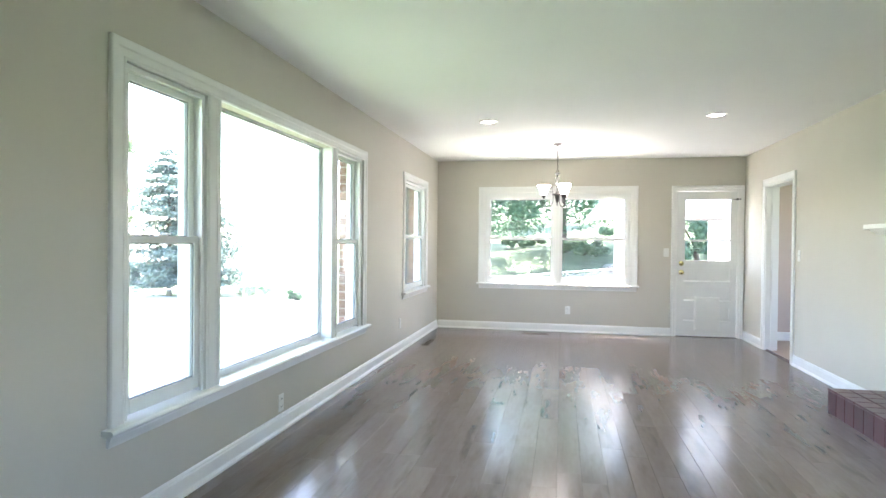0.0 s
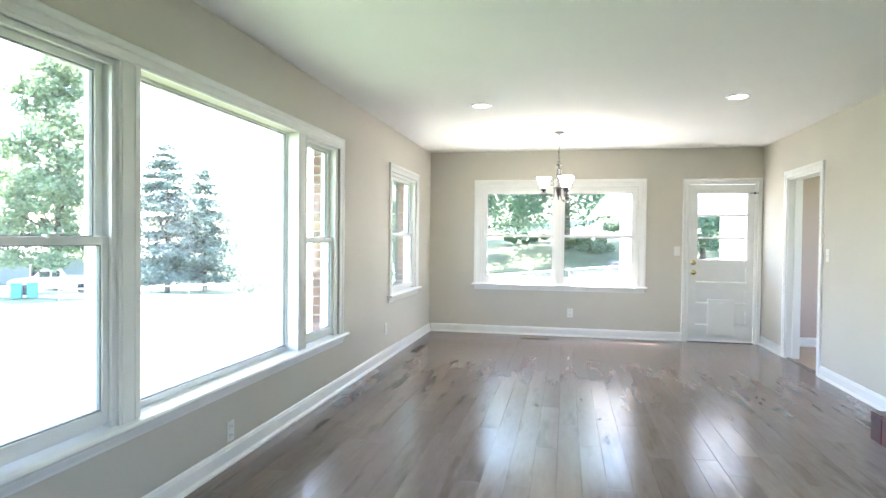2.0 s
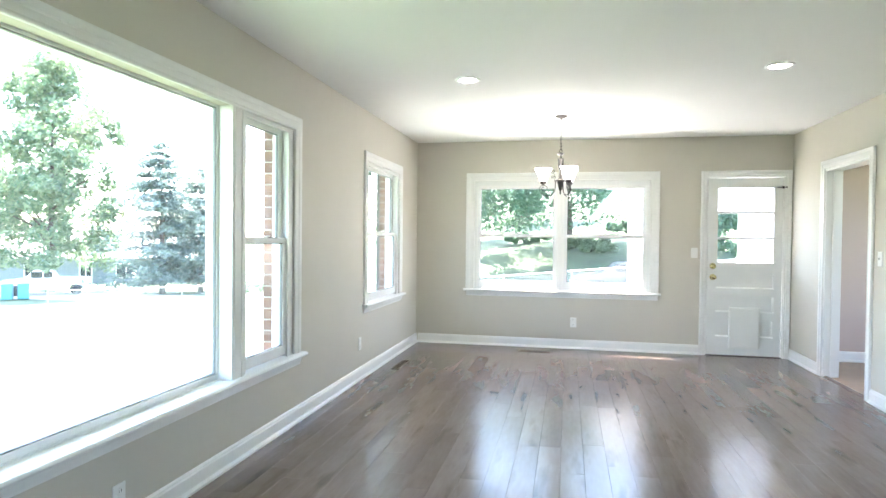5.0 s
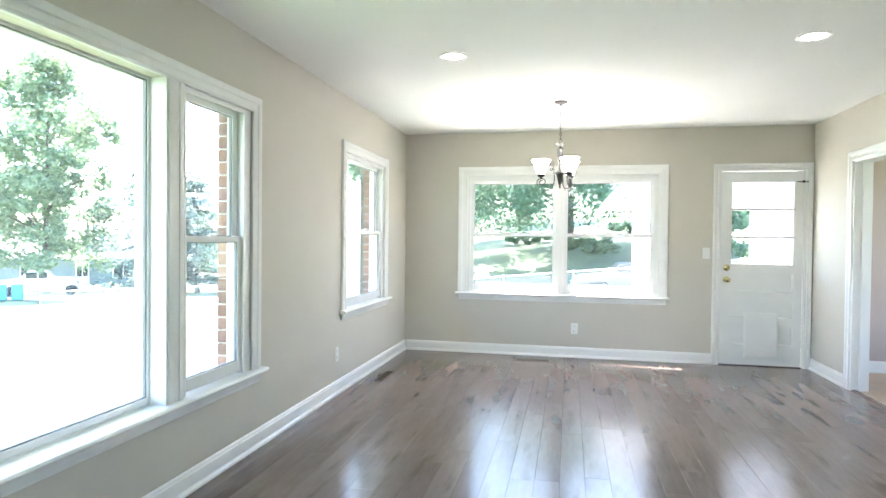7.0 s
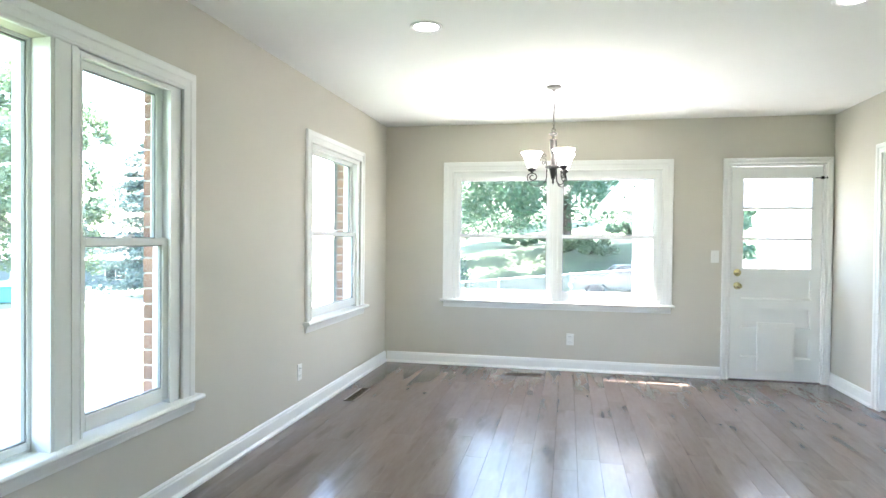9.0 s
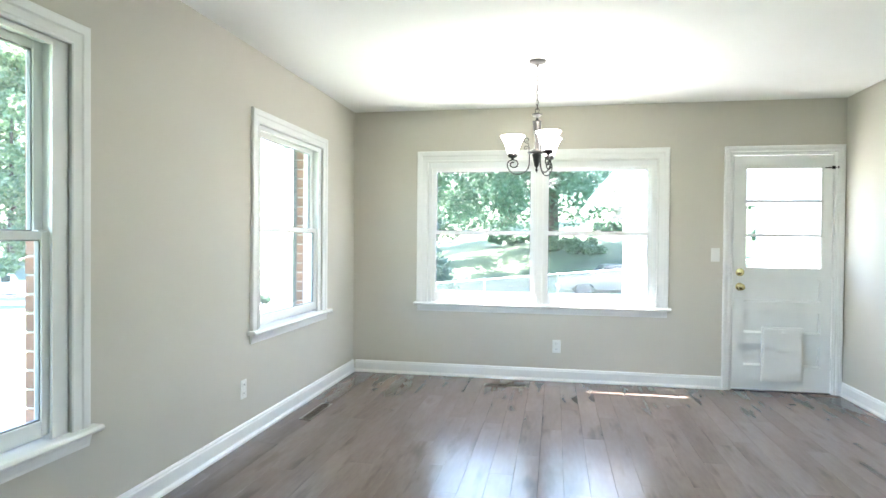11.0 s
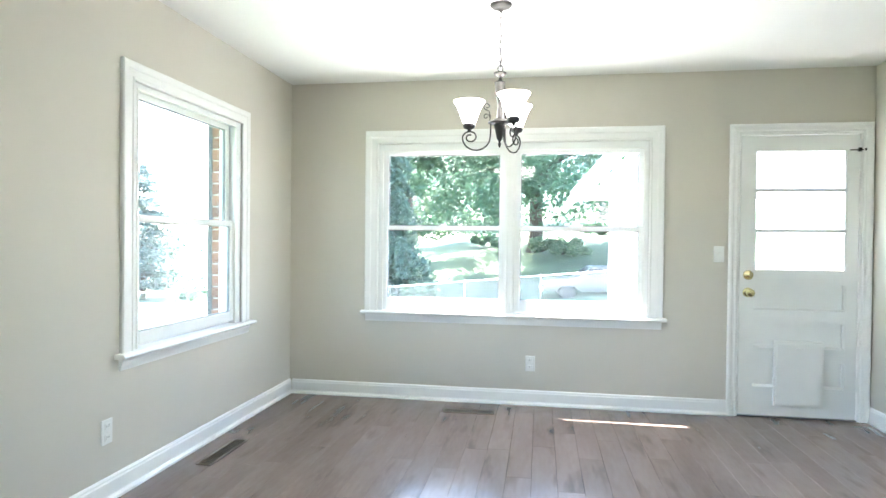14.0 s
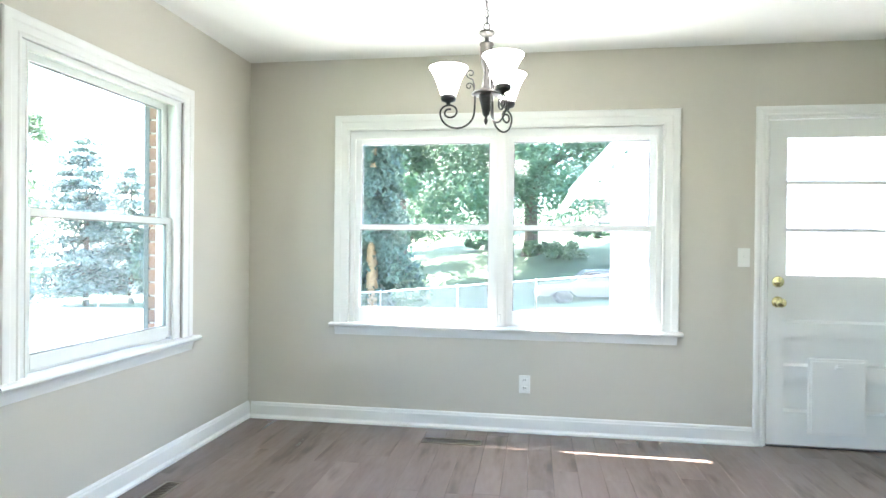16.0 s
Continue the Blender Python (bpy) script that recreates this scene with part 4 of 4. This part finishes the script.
# ---- outside: buildings ----


def house(m, length, depth, wall_h, roof_h, wall_mat, windows, label, gable_front=False):
    ob = thing("house", m, label, "house")
    wl = part("wall", boxes((0, 0, -1.0, length, depth, wall_h)), wall_mat, ob)
    o = 0.5
    bm = bmesh.new()
    if gable_front:
        a = [(-o, -o, wall_h - 0.2), (length / 2, -o, wall_h + roof_h), (length + o, -o, wall_h - 0.2)]
        b = [(x, depth + o, z) for x, _, z in a]
    else:
        a = [(-o, -o, wall_h - 0.2), (-o, depth / 2, wall_h + roof_h), (-o, depth + o, wall_h - 0.2)]
        b = [(length + o, y, z) for _, y, z in a]
    va, vb = [bm.verts.new(c) for c in a], [bm.verts.new(c) for c in b]
    bm.faces.new(va), bm.faces.new(vb)
    for i in range(3):
        bm.faces.new((va[i], va[(i + 1) % 3], vb[(i + 1) % 3], vb[i]))
    part("roof", bm, M_ROOF, ob)
    for x, z, w, h in windows:
        wd = part("window", boxes((x, -0.05, z, x + w, 0.0, z + 0.09), (x, -0.05, z + h - 0.09, x + w, 0.0, z + h), (x, -0.05, z + 0.09, x + 0.09, 0.0, z + h - 0.09), (x + w - 0.09, -0.05, z + 0.09, x + w, 0.0, z + h - 0.09), (x + w / 2 - 0.03, -0.04, z + 0.09, x + w / 2 + 0.03, 0.0, z + h - 0.09), bevel=0.005), M_WHITEOUT, ob, "white window frame")
        part("pane", boxes((x + 0.09, -0.02, z + 0.09, x + w - 0.09, -0.005, z + h - 0.09)), M_CARGLASS, wd, "dark glass")
    return ob


house(pose(-48.0, 42.3, -3.3, 0, 0, 42), 18, 8, 2.7, 2.2, M_SIDING, [(4.2, 0.7, 1.5, 1.3), (8.2, 0.0, 1.0, 2.05), (11.0, 0.7, 1.7, 1.3), (14.6, 0.7, 1.5, 1.3)], "low blue-grey house with a pale roof across the street")
house(pose(5.0, 58.0, 2.75, 0, 0, -2), 7.6, 12, 3.7, 4.4, M_PALEBRICK, [(1.2, 0.9, 1.2, 1.4), (4.2, 0.9, 1.2, 1.4), (6.1, 0.9, 1.0, 1.4)], "brick house with a pale gabled roof up the hill", True)

# open carport with a gabled end, behind the house
CY, CB = 12.35, 1.72
CL, CR, CA = 0.58, 4.95, 2.765
carport = thing("carport", pose(0, 0, 0), "white boarded carport with a steep gabled roof beside the driveway", "carport")


def carport_boards(x0, x1, mat):
    n = round((x1 - x0) / 0.125)
    w = (x1 - x0) / n
    for i in range(n):
        u = x0 + i * w
        part("board", boxes((u + 0.002, CY, ground_z(u, CY) + 0.02, u + w - 0.002, CY + 0.03, CB), bevel=0.003), mat, carport)


carport_boards(0.95, 1.95, M_WHITEOUT)
carport_boards(2.55, 4.80, M_WHITEOUT)
part("beam", boxes((CL + 0.1, CY - 0.03, CB, CR - 0.1, CY + 0.10, CB + 0.16), bevel=0.006), M_WHITEOUT, carport)
steep = 1.15
rows = 15
for i in range(rows):
    z0 = CB + 0.16 + i * 0.155
    half = (CA - CL) - (z0 + 0.155 - CB) / steep
    if half > 0.05:
        part("gable_board", boxes((CA - half, CY + 0.012, z0, CA + half, CY + 0.05, z0 + 0.151), bevel=0.003), M_WHITEOUT, carport)
for sgn, e in ((-1, CL), (1, CR)):
    bm = bmesh.new()
    low, top = Vector((e, 0, CB)), Vector((CA, 0, CB + steep * (CA - CL)))
    up = Vector((sgn * steep, 0, 1)).normalized() * 0.09
    ring = [[bm.verts.new((p.x, y, p.z)) for p in (low, top, top + up, low + up)] for y in (CY - 0.12, CY + 3.2)]
    for k in range(4):
        bm.faces.new((ring[0][k], ring[0][(k + 1) % 4], ring[1][(k + 1) % 4], ring[1][k]))
    bm.faces.new(ring[0]), bm.faces.new(ring[1][::-1])
    part("roof_slope", bm, M_ROOF, carport)
    bm = bmesh.new()
    rake = [[bm.verts.new((p.x, y, p.z)) for p in (low - up * 0.7, top - up * 0.7, top + up * 1.2, low + up * 1.2)] for y in (CY - 0.15, CY - 0.12)]
    for k in range(4):
        bm.faces.new((rake[0][k], rake[0][(k + 1) % 4], rake[1][(k + 1) % 4], rake[1][k]))
    bm.faces.new(rake[0]), bm.faces.new(rake[1][::-1])
    part("rake_board", bm, M_WHITEOUT, carport)
for x in (1.62, 4.72):
    part("post", boxes((x - 0.06, CY + 2.9, ground_z(x, CY + 2.9), x + 0.06, CY + 3.02, CB + 0.3), bevel=0.006), M_WHITEOUT, carport)
for x, y, rz in ((-34.3, 33.9, 40), (-33.7, 34.5, 44)):
    b = thing("wheeled_bin", pose(x, y, ground_z(x, y), 0, 0, rz), "teal plastic wheeled bin near the street", "bin", "bins")
    part("body", boxes((-0.3, -0.3, 0.05, 0.3, 0.3, 0.95), bevel=0.05), M_BIN, b)
    part("lid", boxes((-0.33, -0.33, 0.95, 0.33, 0.33, 1.02), bevel=0.025), M_BIN, b)

# ---- pieces: reveal bricks, floor planks ----
bm = boxes((-0.001, -0.001, -0.0345, 0.045, 0.081, 0.0345), bevel=0.003)
brick_mesh = mesh_of("brick", bm, M_BRICK)
for (a, b, c, d) in holes_w:
    k = 0
    z = c + 0.036
    while z < d - 0.03:
        for u, rz in ((b, 0),):
            o = new("brick", brick_mesh)
            o.parent, o.location = shell_w, (u - 0.006 - (0.002 if k % 2 else 0), BR0 + 0.012, z)
        k += 1
        z += 0.078

random.seed(5)
PW = 0.131
lengths = (0.92, 1.22, 1.52)


def plank_bm(w, length, bm=None, x=0.0, y=0.0):
    bm = bm or bmesh.new()
    e = 0.0006
    lo = [(x, y), (x + w, y), (x + w, y + length), (x, y + length)]
    hi = [(x + e, y + e), (x + w - e, y + e), (x + w - e, y + length - e), (x + e, y + length - e)]
    v = [[bm.verts.new((*p, z)) for p in pts] for pts, z in ((lo, -0.013), (lo, -0.0012), (hi, 0.0))]
    for a, b in zip(v, v[1:]):
        for i in range(4):
            bm.faces.new((a[i], a[(i + 1) % 4], b[(i + 1) % 4], b[i]))
    bm.faces.new(v[2])
    return bm


cache = {}
rest = bmesh.new()
x = LX - 0.03
while x < RX + 0.05:
    w = min(PW, RX + 0.06 - x)
    y = SY - 0.1
    first = random.uniform(0.3, 1.4)
    while y < BY - 0.01:
        ln = min(first or random.choice(lengths), BY + 0.01 - y)
        first = 0
        gap = 0.0005
        if y + ln < 1.6:
            plank_bm(w - gap, ln - gap, rest, x, y)
        else:
            key = (round(w, 4), round(ln, 3))
            if key not in cache:
                cache[key] = mesh_of("plank", plank_bm(w - gap, ln - gap), M_PLANK)
            o = new("plank", cache[key])
            o.parent, o.location = floor, (x, y, 0)
        y += ln
    x += PW
tagged(part("planks_behind", rest, M_PLANK, floor), kind="stuff")
